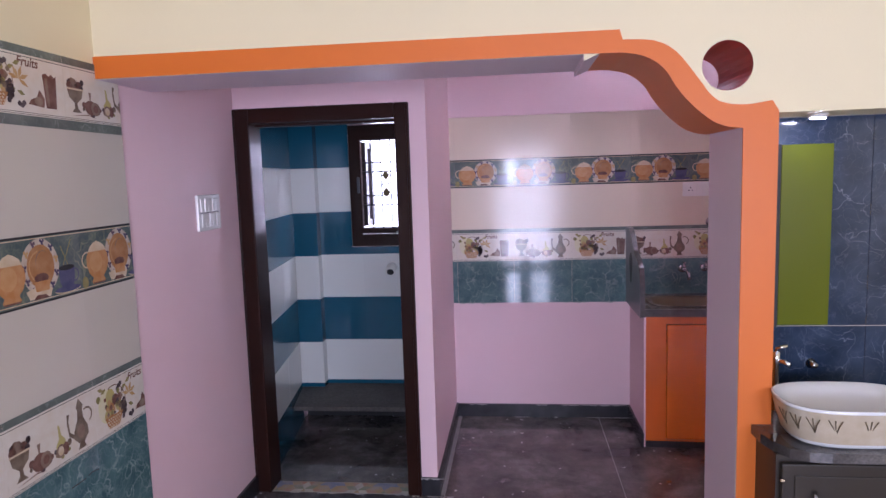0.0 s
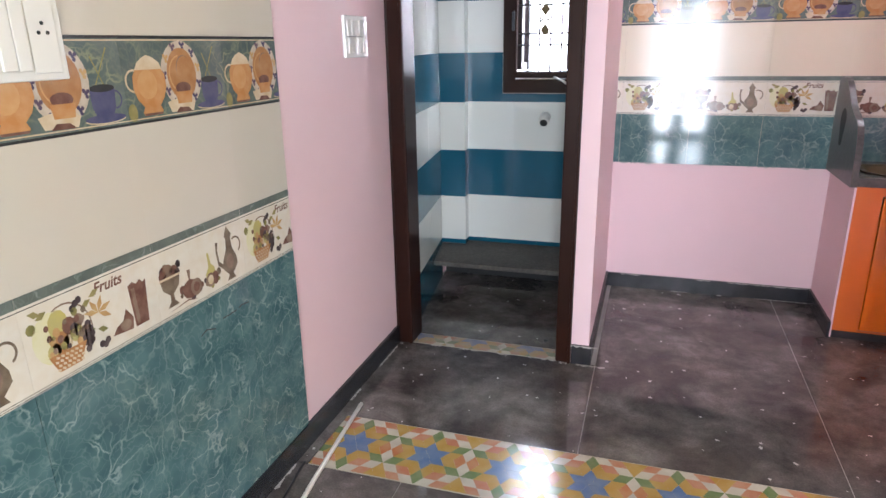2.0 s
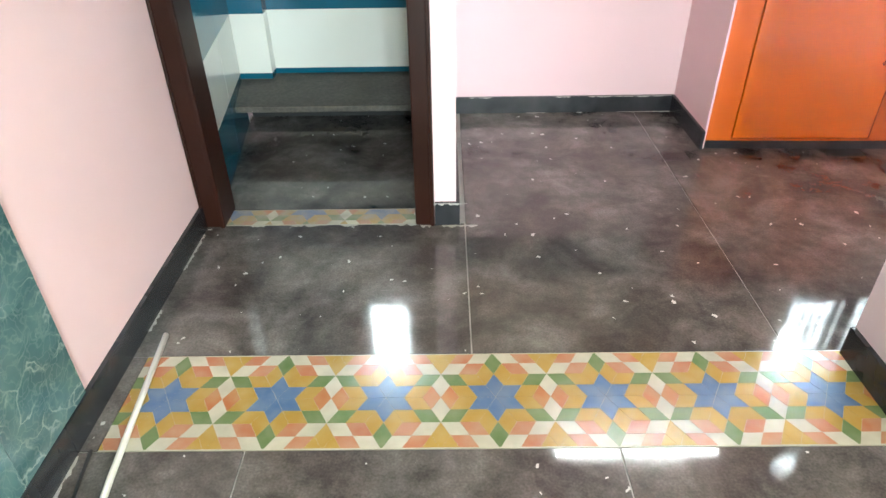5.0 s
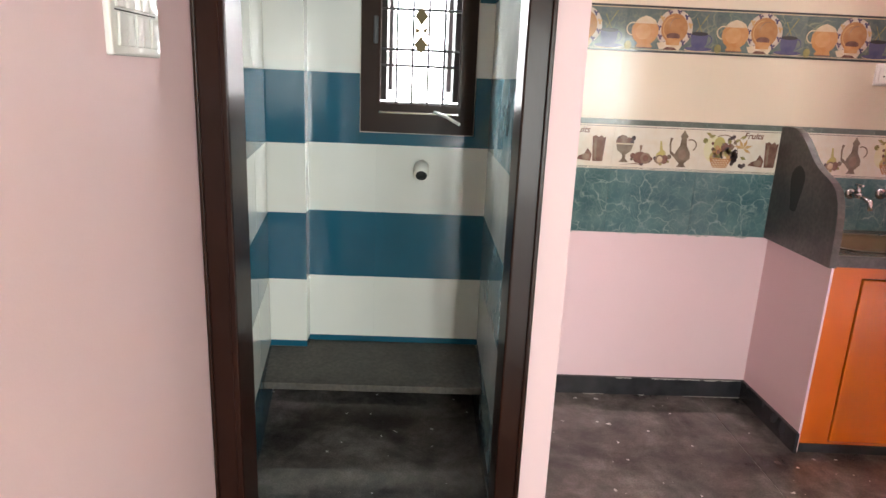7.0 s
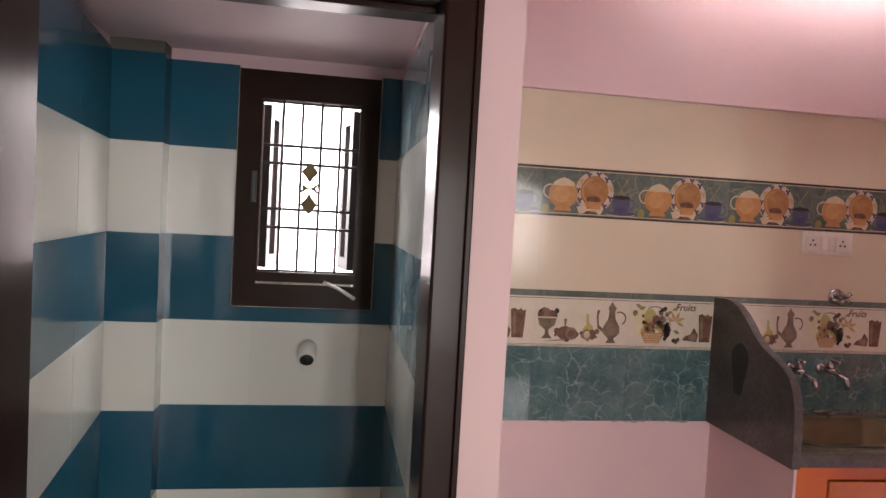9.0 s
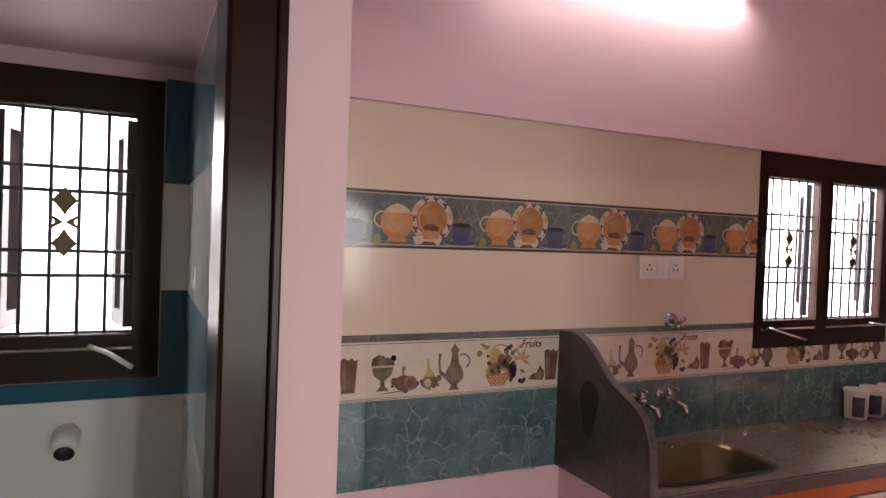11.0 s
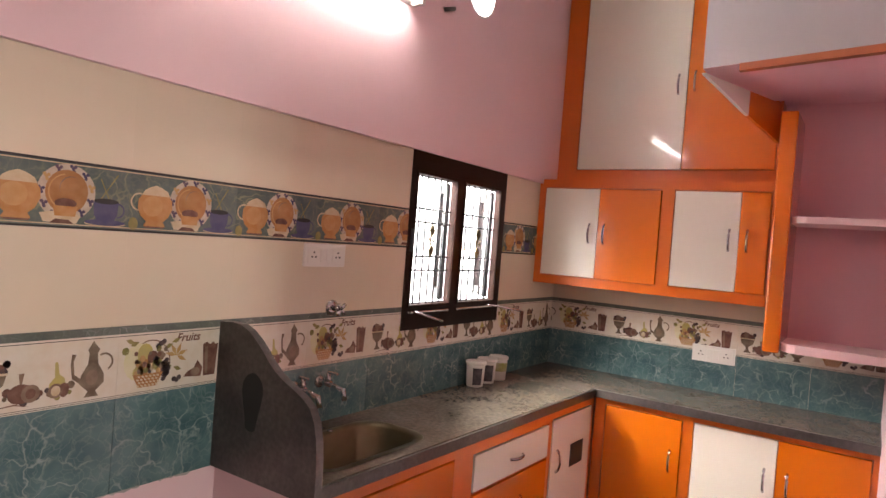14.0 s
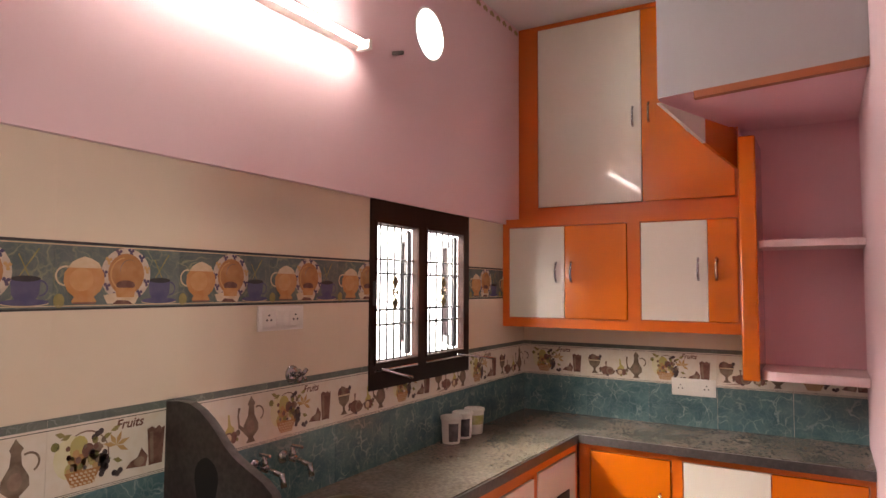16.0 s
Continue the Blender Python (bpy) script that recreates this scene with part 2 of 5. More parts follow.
CEMENT = mat("grey_cement", (0.16, 0.15, 0.13), 0.8, vary=0.2, scale=4, bump=0.3, bump_scale=60)
GROUT = mat("pale_grout", (0.66, 0.60, 0.52), 0.9, vary=0.1, scale=20)
JOINT = mat("pale_floor_joint", (0.38, 0.36, 0.34), 0.8, vary=0.2, scale=20)
CHROME = mat("chrome", (0.5, 0.5, 0.52), 0.12, 1.0, vary=0.03)
BRIGHT = mat("bright_chrome", (0.85, 0.86, 0.88), 0.1, 1.0, vary=0.02)
STEEL = mat("brushed_steel", (0.17, 0.14, 0.085), 0.3, 1.0, vary=0.15, scale=12, rough_vary=0.2)
BRASS = mat("brass", (0.62, 0.48, 0.30), 0.25, 1.0, vary=0.1)
PLASTIC = mat("white_plastic", (0.76, 0.735, 0.68), 0.35, vary=0.02)
DARK = mat("dark_slot", (0.02, 0.02, 0.02), 0.6, vary=0.05)
CERAMIC = mat("white_ceramic", (0.82, 0.82, 0.80), 0.08, vary=0.01, coat=0.4)
GREEN_LAM = mat("olive_green_laminate", (0.115, 0.135, 0.003), 0.3, vary=0.05, scale=2.0)
BROWN_LAM = mat("brown_laminate", (0.034, 0.024, 0.015), 0.4, vary=0.15, scale=4)
GREEN_LAM.node_tree.nodes["Principled BSDF"].inputs["Specular IOR Level"].default_value = 0.15
GOLD = mat("gold_print", (0.42, 0.30, 0.12), 0.4, vary=0.2, scale=30)
# pale bars coloured near black, the backlit silhouette painted in
GRILLE = mat("silhouette_iron", (0.045, 0.05, 0.055), 0.4, vary=0.05)
ORNAMENT = mat("gilded_iron", (0.13, 0.095, 0.035), 0.5, 0.3, vary=0.2)
LAMP = glow("tube_glass", (1.0, 0.97, 0.96), TUBE)
SPOT = glow("spot_lens", (0.95, 0.97, 1.0), 70)
SASH = mat("shadowed_dark_wood", (0.024, 0.010, 0.007), 0.35, vary=0.3, scale=6, coat=0.06)
SASH.node_tree.nodes["Principled BSDF"].inputs["Specular IOR Level"].default_value = 0.12
# sash wood blackened: open leaves carry their shade against the daylight
LEAF_WOOD = mat("silhouette_wood", (0.007, 0.006, 0.006), 0.5, vary=0.2, scale=6)
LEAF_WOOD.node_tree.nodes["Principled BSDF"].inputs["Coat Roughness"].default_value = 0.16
WOOD.node_tree.nodes["Principled BSDF"].inputs["Specular IOR Level"].default_value = 0.1
PRINT = {k: mat("print_" + k, c, 0.14, vary=0.12, scale=30, second=s, amount=0.9) for k, c, s in (
    ("peach", (0.47, 0.215, 0.075), (0.56, 0.32, 0.15)), ("glow_peach", (0.57, 0.33, 0.15), (0.50, 0.25, 0.09)), ("plate", (0.58, 0.49, 0.39), (0.42, 0.34, 0.27)), ("flower", (0.07, 0.06, 0.12), (0.16, 0.10, 0.12)),
    ("rust", (0.36, 0.165, 0.065), (0.46, 0.25, 0.11)), ("cream", (0.64, 0.53, 0.38), (0.52, 0.37, 0.21)),
    ("violet", (0.075, 0.073, 0.15), (0.12, 0.12, 0.19)), ("ground", (0.70, 0.65, 0.56), (0.66, 0.58, 0.46)),
    ("brown", (0.19, 0.12, 0.085), (0.32, 0.23, 0.17)), ("wine", (0.14, 0.065, 0.05), (0.26, 0.15, 0.11)),
    ("bronze", (0.14, 0.10, 0.07), (0.27, 0.21, 0.15)), ("yellow", (0.50, 0.42, 0.14), (0.40, 0.36, 0.18)),
    ("grape", (0.07, 0.05, 0.05), (0.14, 0.11, 0.11)), ("leaf", (0.20, 0.19, 0.07), (0.40, 0.32, 0.14)),
    ("gold_leaf", (0.44, 0.25, 0.10), (0.55, 0.38, 0.18)), ("line", (0.03, 0.03, 0.03), (0.05, 0.05, 0.05)),
    ("pale", (0.66, 0.62, 0.36), (0.70, 0.66, 0.5)))}
MOSAIC = {k: mat("mosaic_" + k, c, 0.2, vary=0.1, scale=14, second=s, amount=1.0) for k, c, s in (
    ("blue", (0.075, 0.135, 0.27), (0.16, 0.21, 0.31)), ("ochre", (0.37, 0.225, 0.04), (0.43, 0.30, 0.10)),
    ("red", (0.40, 0.155, 0.08), (0.44, 0.26, 0.16)), ("green", (0.105, 0.165, 0.055), (0.19, 0.22, 0.11)),
    ("white", (0.53, 0.49, 0.39), (0.42, 0.38, 0.30)), ("rust", (0.39, 0.14, 0.05), (0.44, 0.25, 0.12)))}


# ---- mesh helpers ----
def part(name, bm, material, parent=None, label=""):
    """Links a bmesh as one mesh object; a list of materials goes by the faces' own index."""
    me = bpy.data.meshes.new(name)
    bmesh.ops.recalc_face_normals(bm, faces=bm.faces)
    bm.to_mesh(me)
    bm.free()
    for m in material if isinstance(material, (list, tuple)) else [material]:
        me.materials.append(m)
    ob = new(name, me)
    ob.parent = parent
    if label:
        ob["label"] = label
    return ob


def thing(name, label, category, group="", at=(0, 0, 0)):
    ob = new(name)
    ob.empty_display_size = 0.1
    ob.location = at
    return tagged(ob, label, category, group)


def structure(ob, label, category):
    return tagged(ob, label, category, kind="structure")


def box(bm, x0, x1, y0, y1, z0, z1, index=0):
    v = [bm.verts.new(p) for p in ((x0, y0, z0), (x1, y0, z0), (x1, y1, z0), (x0, y1, z0), (x0, y0, z1), (x1, y0, z1), (x1, y1, z1), (x0, y1, z1))]
    for a in ((0, 3, 2, 1), (4, 5, 6, 7), (0, 1, 5, 4), (1, 2, 6, 5), (2, 3, 7, 6), (3, 0, 4, 7)):
        bm.faces.new([v[i] for i in a]).material_index = index
    return bm


def boxes(*rows):
    bm = bmesh.new()
    for r in rows:
        box(bm, *r)
    return bm


def soft_box(x0, x1, y0, y1, z0, z1, r=0.004, segments=2):
    bm = boxes((x0, x1, y0, y1, z0, z1))
    bmesh.ops.bevel(bm, geom=list(bm.edges), offset=r, segments=segments, profile=0.5, affect="EDGES")
    return bm


def plate(points, low, high, axes="xzy", holes=(), index=0, bm=None):
    """A board cut to an outline of (a, b) points, from low to high along the third of the axes."""
    bm = bm or bmesh.new()
    order = ["xyz".index(c) for c in axes]

    def place(a, b, c):
        p = [0, 0, 0]
        for k, value in zip(order, (a, b, c)):
            p[k] = value
        return p

    tmp = bmesh.new()
    edges = []
    for loop in (points, *holes):
        v = [tmp.verts.new(place(a, b, low)) for a, b in loop]
        edges += [tmp.edges.new((v[i], v[(i + 1) % len(v)])) for i in range(len(v))]
    bmesh.ops.triangle_fill(tmp, edges=edges, use_beauty=True)
    faces = list(tmp.faces)
    for f in faces:
        f.material_index = index
    if high != low:
        grown = bmesh.ops.extrude_face_region(tmp, geom=faces)
        shift = Vector(place(0, 0, high - low))
        for e in grown["geom"]:
            if isinstance(e, bmesh.types.BMVert):
                e.co += shift
    me = bpy.data.meshes.new("tmp")
    for f in tmp.faces:
        f.material_index = index
    tmp.to_mesh(me)
    tmp.free()
    bm.from_mesh(me)
    bpy.data.meshes.remove(me)
    return bm


def lathe(profile, n=20, centre=(0, 0, 0), bm=None, index=0):
    """A turned shape from (radius, height) points."""
    bm = bm or bmesh.new()
    rings = []
    for r, z in profile:
        if r < 1e-5:
            rings.append([bm.verts.new((centre[0], centre[1], centre[2] + z))])
        else:
            rings.append([bm.verts.new((centre[0] + r * math.cos(2 * math.pi * i / n), centre[1] + r * math.sin(2 * math.pi * i / n), centre[2] + z)) for i in range(n)])
    for a, b in zip(rings, rings[1:]):
        for i in range(n):
            j = (i + 1) % n
            if len(a) == 1 and len(b) == 1:
                continue
            if len(a) == 1:
                f = bm.faces.new((a[0], b[j], b[i]))
            elif len(b) == 1:
                f = bm.faces.new((a[i], a[j], b[0]))
            else:
                f = bm.faces.new((a[i], a[j], b[j], b[i]))
            f.material_index, f.smooth = index, True
    return bm


def tube(points, r, n=8, bm=None):
    """A round bar along a line of points."""
    bm = bm or bmesh.new()
    pts = [Vector(p) for p in points]
    rings = []
    for i, p in enumerate(pts):
        d = (pts[min(i + 1, len(pts) - 1)] - pts[max(i - 1, 0)]).normalized()
        u = d.cross(Vector((0, 0, 1)) if abs(d.z) < 0.9 else Vector((1, 0, 0))).normalized()
        w = d.cross(u)
        rings.append([bm.verts.new(p + r * (u * math.cos(2 * math.pi * k / n) + w * math.sin(2 * math.pi * k / n))) for k in range(n)])
    for a, b in zip(rings, rings[1:]):
        for k in range(n):
            f = bm.faces.new((a[k], a[(k + 1) % n], b[(k + 1) % n], b[k]))
            f.smooth = True
    bm.faces.new(rings[0])
    bm.faces.new(rings[-1])
    return bm


def turned(bm, m):
    bm.transform(m)
    return bm


def ring_points(cx, cz, rx, rz, n=20, a0=0.0, a1=360.0):
    full = a1 - a0 >= 360
    return [(cx + rx * math.cos(radians(a0 + (a1 - a0) * i / (n if full else n - 1))), cz + rz * math.sin(radians(a0 + (a1 - a0) * i / (n if full else n - 1)))) for i in range(n)]



WORN = {k: mat("worn_mosaic_" + k, tuple(0.72 * c + 0.28 * g for c, g in zip(v, (0.30, 0.27, 0.22))), 0.5, vary=0.2, scale=18, second=(0.32, 0.29, 0.25), amount=0.9) for k, v in (
    ("blue", (0.07, 0.13, 0.30)), ("ochre", (0.40, 0.23, 0.035)), ("red", (0.44, 0.14, 0.06)), ("green", (0.10, 0.17, 0.05)), ("white", (0.58, 0.54, 0.43)), ("rust", (0.42, 0.12, 0.04)))}

# ---- the large structure ----
CEIL = 3.40
BACK, RIGHT, SOUTH = 5.0, 4.92, -2.3
KS = 3.055                         # kitchen face of the wall behind the wash basin
ARCH0, ARCH1 = 2.745, 3.09          # hall face and kitchen face of the arch wall
DOORY0, DOORY1 = 3.85, 3.97        # the wall with the utility door
UX0, UX1 = -0.09, 0.865            # utility room
WIN = (3.185, 4.108, 1.205, 2.072)  # kitchen window
UWIN = (0.305, 0.795, 1.22, 2.05)  # utility window
HOLE = (3.648, 2.985, 0.143)


def rect(a0, a1, b0, b1):
    return [(a0, b0), (a1, b0), (a1, b1), (a0, b1)]


floor_bed = structure(part("floor", boxes((-0.5, 5.3, SOUTH - 0.25, 5.2, -0.15, -0.004)), JOINT), "pale cement bed under the polished dark granite floor", "floor")
ground = structure(part("ground", boxes((-60, 60, -60, 60, -0.3, -0.2)), CEMENT), "bare grey cement ground around the house", "ground")
structure(part("wall_north", plate(rect(-0.3, 5.3, 0, CEIL), BACK, BACK + 0.07, holes=(rect(*UWIN), rect(WIN[0] - 0.05, WIN[1] + 0.05, WIN[2] - 0.05, WIN[3] + 0.05), ring_points(HOLE[0], HOLE[1], HOLE[2], HOLE[2], 32))), PINK), "pink painted outer wall with window openings and a round vent", "wall")
bm = plate(rect(1.0, RIGHT, 2.072, CEIL), BACK - 0.032, BACK, holes=(ring_points(HOLE[0], HOLE[1], HOLE[2], HOLE[2], 32),))
structure(part("wall_north_plaster", bm, PINK), "thick pink plaster above the tiled strip, lit by the tube", "wall")
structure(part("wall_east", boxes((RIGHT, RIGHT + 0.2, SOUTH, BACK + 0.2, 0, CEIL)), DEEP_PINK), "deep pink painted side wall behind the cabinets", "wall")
wall_left = structure(part("wall_west", boxes((-0.2, 0, SOUTH, DOORY0, 0, CEIL)), [PINK, CREAM]), "side wall, pink past the arch and tiled in the hall", "wall")
for f in wall_left.data.polygons:
    f.material_index = 0
structure(part("wall_west_plaster", boxes((0, 0.006, SOUTH, ARCH0, 2.105, CEIL)), CREAM), "cream painted plaster above the hall tiles", "wall")
wall_hall_east = structure(part("wall_hall_east", boxes((RIGHT - 0.03, RIGHT, SOUTH, ARCH0, 0, CEIL)), CREAM), "cream painted hall side wall", "wall")
structure(part("wall_south", plate(rect(-0.2, 5.15, 0, CEIL), SOUTH - 0.2, SOUTH, holes=(rect(1.25, 2.25, 0.001, 2.1), rect(2.9, 4.3, 0.9, 2.2))), CREAM), "unseen cream painted front wall, its doorway and window openings assumed", "wall")
ceiling = structure(part("ceiling", boxes((-0.3, 5.3, SOUTH - 0.2, BACK + 0.2, CEIL, CEIL + 0.15)), WHITE_PAINT), "cream white plastered ceiling", "ceiling")

# wall with the utility door, the partition and the utility's own walls
bm = boxes((0.0, 0.0 + 0.001, DOORY0, DOORY1, 0, CEIL), (0.90, 1.0, DOORY0, DOORY1, 0, CEIL), (-0.2, 0.90, DOORY0, DOORY1, 2.06, CEIL), (UX1 + 0.008, 1.0, DOORY1, BACK, 0, CEIL))
partition = structure(part("wall_partition", bm, PINK), "pink painted partition beside the utility door", "wall")
structure(part("wall_utility_west", boxes((UX0 - 0.2, UX0 - 0.008, DOORY0, BACK, 0, CEIL), (UX0 - 0.008, 0.0, DOORY0, DOORY1, 0, CEIL)), PINK), "utility side wall carrying the striped tiles", "wall")
utility_column = structure(part("wall_utility_column", boxes((UX0 - 0.008, 0.072, 4.914, BACK, 0.19, 2.13)), CEMENT), "boxed column in the utility corner", "wall")
structure(part("ceiling_utility", boxes((UX0 - 0.01, UX1 + 0.01, DOORY1, BACK, 2.10, 2.22)), PINK), "pink painted low slab over the utility", "ceiling")

# the arch wall: cream towards the hall, pink towards the kitchen, with its scooped corner
INNER = [(1.71, 2.055), (1.79, 2.052), (1.857, 2.034), (1.908, 1.995), (1.941, 1.944), (1.983, 1.892), (2.042, 1.839), (2.09, 1.815), (2.145, 1.806)]
OUTER = [(0.0, 2.13), (1.77, 2.124), (1.779, 2.093), (1.874, 2.085), (1.943, 2.047), (2.013, 1.958), (2.045, 1.915), (2.082, 1.888), (2.15, 1.878), (2.23, 1.888), (2.25, 1.855)]


def eased(pts, n=4):
    """A smooth line through the points."""
    out = []
    for i in range(len(pts) - 1):
        a, b, c, d = pts[max(i - 1, 0)], pts[i], pts[i + 1], pts[min(i + 2, len(pts) - 1)]
        for k in range(n):
            t = k / n
            out.append(tuple(0.5 * (2 * b[q] + (c[q] - a[q]) * t + (2 * a[q] - 5 * b[q] + 4 * c[q] - d[q]) * t * t + (3 * b[q] - a[q] - 3 * c[q] + d[q]) * t ** 3) for q in (0, 1)))
    return out + [pts[-1]]


INNER = eased(INNER)
OUTER = OUTER[:2] + eased(OUTER[2:10]) + OUTER[10:]
EYE_HOLE = ring_points(2.097, 2.0, 0.0765, 0.0765, 28)
bm = plate([(0, CEIL), (0, 2.055), (1.66, 2.055), (1.66, 2.035), (1.71, 2.055)] + INNER[1:] + [(2.145, 0), (2.25, 0), (2.25, CEIL)], ARCH0, ARCH1, holes=(EYE_HOLE,))
bmesh.ops.recalc_face_normals(bm, faces=bm.faces)
for f in bm.faces:
    c = f.calc_center_median()
    if f.normal.y < -0.9:
        f.material_index = 1
    elif abs(f.normal.y) < 0.1 and c.z < 2.2 and (c.x - 2.094) ** 2 + (c.z - 1.994) ** 2 < 0.009:
        f.material_index = 3
    elif abs(f.normal.y) < 0.1 and 1.70 < c.x < 2.13 and c.z < 2.06:
        f.material_index = 2
    elif abs(f.normal.y) < 0.1 and c.x > 2.2:
        f.material_index = 2
    elif abs(f.normal.y) < 0.1:
        f.material_index = 4
RED = mat("dark_red_paint", (0.52, 0.07, 0.045), 0.5, vary=0.05)
arch = structure(part("arch_wall", bm, [PINK, CREAM, ARCH_ORANGE, RED, LAVENDER]), "arched cream wall with a scooped corner and round peephole", "arch")
band = plate([(0.0, 2.056)] + [(1.66, 2.056)] + INNER + [(2.147, 0.0), (2.25, 0.0)] + OUTER[::-1], ARCH0 - 0.007, ARCH0)
structure(part("arch_trim", band, ARCH_ORANGE), "orange enamel band painted round the arch", "trim")
bm = boxes((2.25, RIGHT, ARCH0, KS, 1.85, CEIL), (2.25, RIGHT, 2.992, KS, 0, 1.85))
bmesh.ops.recalc_face_normals(bm, faces=bm.faces)
for f in bm.faces:
    f.material_index = 1 if f.normal.y > 0.9 else 0
structure(part("wall_alcove", bm, [CREAM, PINK]), "cream wall above the wash basin alcove", "wall")
structure(part("wall_alcove_side", boxes((3.35, RIGHT - 0.03, ARCH0, 2.992, 0, 1.85)), CREAM), "cream pier closing the wash basin alcove", "wall")


# skirtings
def skirting(name, *rows):
    return structure(part(name, boxes(*rows), SKIRT), "black granite skirting with chipped paint on its edge", "skirting")


skirting("baseboard", (0.0, 0.014, SOUTH, ARCH0 - 0.002, 0, 0.095))
skirting("baseboard", (0.0, 0.014, ARCH0, DOORY0, 0, 0.095))
skirting("baseboard", (1.0, 2.19, BACK - 0.014, BACK, 0, 0.09))
skirting("baseboard", (1.0, 1.014, DOORY0 - 0.014, BACK - 0.014, 0, 0.10), (0.917, 1.0, DOORY0 - 0.014, DOORY0, 0, 0.10))
skirting("baseboard", (2.176, 2.19, 4.50, BACK - 0.014, 0, 0.09))
skirting("baseboard", (2.13, 2.145, ARCH0 + 0.0, ARCH1, 0, 0.10))
skirting("baseboard", (UX1 - 0.012, UX1, DOORY1, BACK, 0, 0.05))

# grouted strips behind the tiles
ut_back = structure(part("wall_utility_tiling", boxes((0.072, UX0 + 0.4, BACK - 0.006, BACK, 0, 2.06), (UX0 + 0.4, UX1, BACK - 0.006, BACK, 0, UWIN[2]), (UWIN[1], UX1, BACK - 0.006, BACK, UWIN[2], 2.06)), GROUT), "striped petrol blue and white utility tiling", "wall tiles")
ut_left = structure(part("wall_utility_tiling_west", plate([(0.0355, DOORY1), (-0.09, 4.9), (-0.094, 4.9), (0.0315, DOORY1)], 0, 2.06, axes="xyz"), GROUT), "striped petrol blue and white utility tiling", "wall tiles")
ut_right = structure(part("wall_utility_tiling_east", boxes((UX1 + 0.002, UX1 + 0.006, DOORY1, BACK, 0, 2.06)), GROUT), "striped petrol blue and white utility tiling", "wall tiles")
ki_back = structure(part("wall_kitchen_tiling", boxes((1.0, WIN[0], BACK - 0.003, BACK, 0.81, 2.08), (WIN[1], RIGHT, BACK - 0.003, BACK, 0.81, 2.08), (WIN[0], WIN[1], BACK - 0.003, BACK, 0.81, WIN[2])), GROUT), "kitchen wall tiling with fruit and crockery border bands", "wall tiles")
ki_right = structure(part("wall_kitchen_tiling_east", boxes((RIGHT - 0.003, RIGHT, KS, 3.55, 0.81, 1.188), (RIGHT - 0.003, RIGHT, 3.55, BACK - 0.003, 0.81, 1.60)), GROUT), "kitchen wall tiling with a fruit border band", "wall tiles")
ha_left = structure(part("wall_hall_tiling", boxes((0, 0.003, SOUTH, 2.865, 0.095, 2.105)), GROUT), "hall wall tiling with fruit and crockery border bands", "wall tiles")
alcove_tiles = structure(part("wall_alcove_tiling", boxes((2.25, 3.35, 2.985, 2.992, 0, 1.85)), GROUT), "navy marbled tiling of the wash basin alcove", "wall tiles")
# ---- doors and windows ----
def door_frame():
    """Polished dark frame of the utility door, with a stepped moulding."""
    d = structure(thing("door_1", "polished dark brown wooden door frame, without a leaf", "door frame"), "polished dark brown wooden door frame, without a leaf", "door frame")
    y0, y1 = DOORY0 - 0.012, DOORY1 + 0.02

    part("jamb", soft_box(0.0, 0.085, y0, y1, 0, 2.06, 0.004), WOOD, d)
    part("jamb", soft_box(0.84, 0.915, y0, y1, 0, 2.06, 0.006), WOOD, d)
    for x0, x1, out in ((0.002, 0.012, 0.010), (0.900, 0.913, 0.010)):
        part("moulding", soft_box(x0, x1, y0 - out, y0, 0, 2.055, 0.003), WOOD, d)
    part("moulding", soft_box(0.068, 0.085, y0 - 0.008, y0, 0, 1.99, 0.003), WOOD, d)
    part("head", soft_box(0.085, 0.84, y0, y1, 1.985, 2.06, 0.004), WOOD, d)
    part("stop", soft_box(0.085, 0.84, DOORY0 + 0.075, y1, 1.972, 1.985, 0.003), WOOD, d)
    return d


door_frame()


def grille(x0, x1, z0, z1, y, parent, columns, motif):
    """Welded bars with a lozenge ornament in the middle."""
    w = x1 - x0
    for i in range(1, columns):
        x = x0 + w * i / columns
        part("bar", tube([(x, y, z0), (x, y, z1)], 0.0055, 6), GRILLE, parent)
    for k in (0.0, 0.26, 0.37, 0.64, 0.745, 1.0):
        z = z0 + (z1 - z0) * (0.002 + 0.996 * k)
        part("bar", tube([(x0, y + 0.009, z), (x1, y + 0.009, z)], 0.006, 6), GRILLE, parent)
    cx, cz, r = (x0 + x1) / 2, (z0 + z1) / 2, motif
    for dz in (-1.0, 1.0):
        bm = plate([(cx, cz + dz * 1.9 * r), (cx + 0.62 * r, cz + dz * 1.15 * r), (cx + 0.25 * r, cz + dz * 0.75 * r), (cx, cz + dz * 0.35 * r), (cx - 0.25 * r, cz + dz * 0.75 * r), (cx - 0.62 * r, cz + dz * 1.15 * r)], y - 0.010, y - 0.004)
        part("ornament", bm, ORNAMENT, parent, "gilded lozenge ornament")
    for dx in (-1, 1):
        part("ornament", plate([(cx, cz), (cx + dx * 0.75 * r, cz + 0.45 * r), (cx + dx * 0.45 * r, cz), (cx + dx * 0.75 * r, cz - 0.45 * r)], y - 0.010, y - 0.004), ORNAMENT, parent, "gilded lozenge ornament")


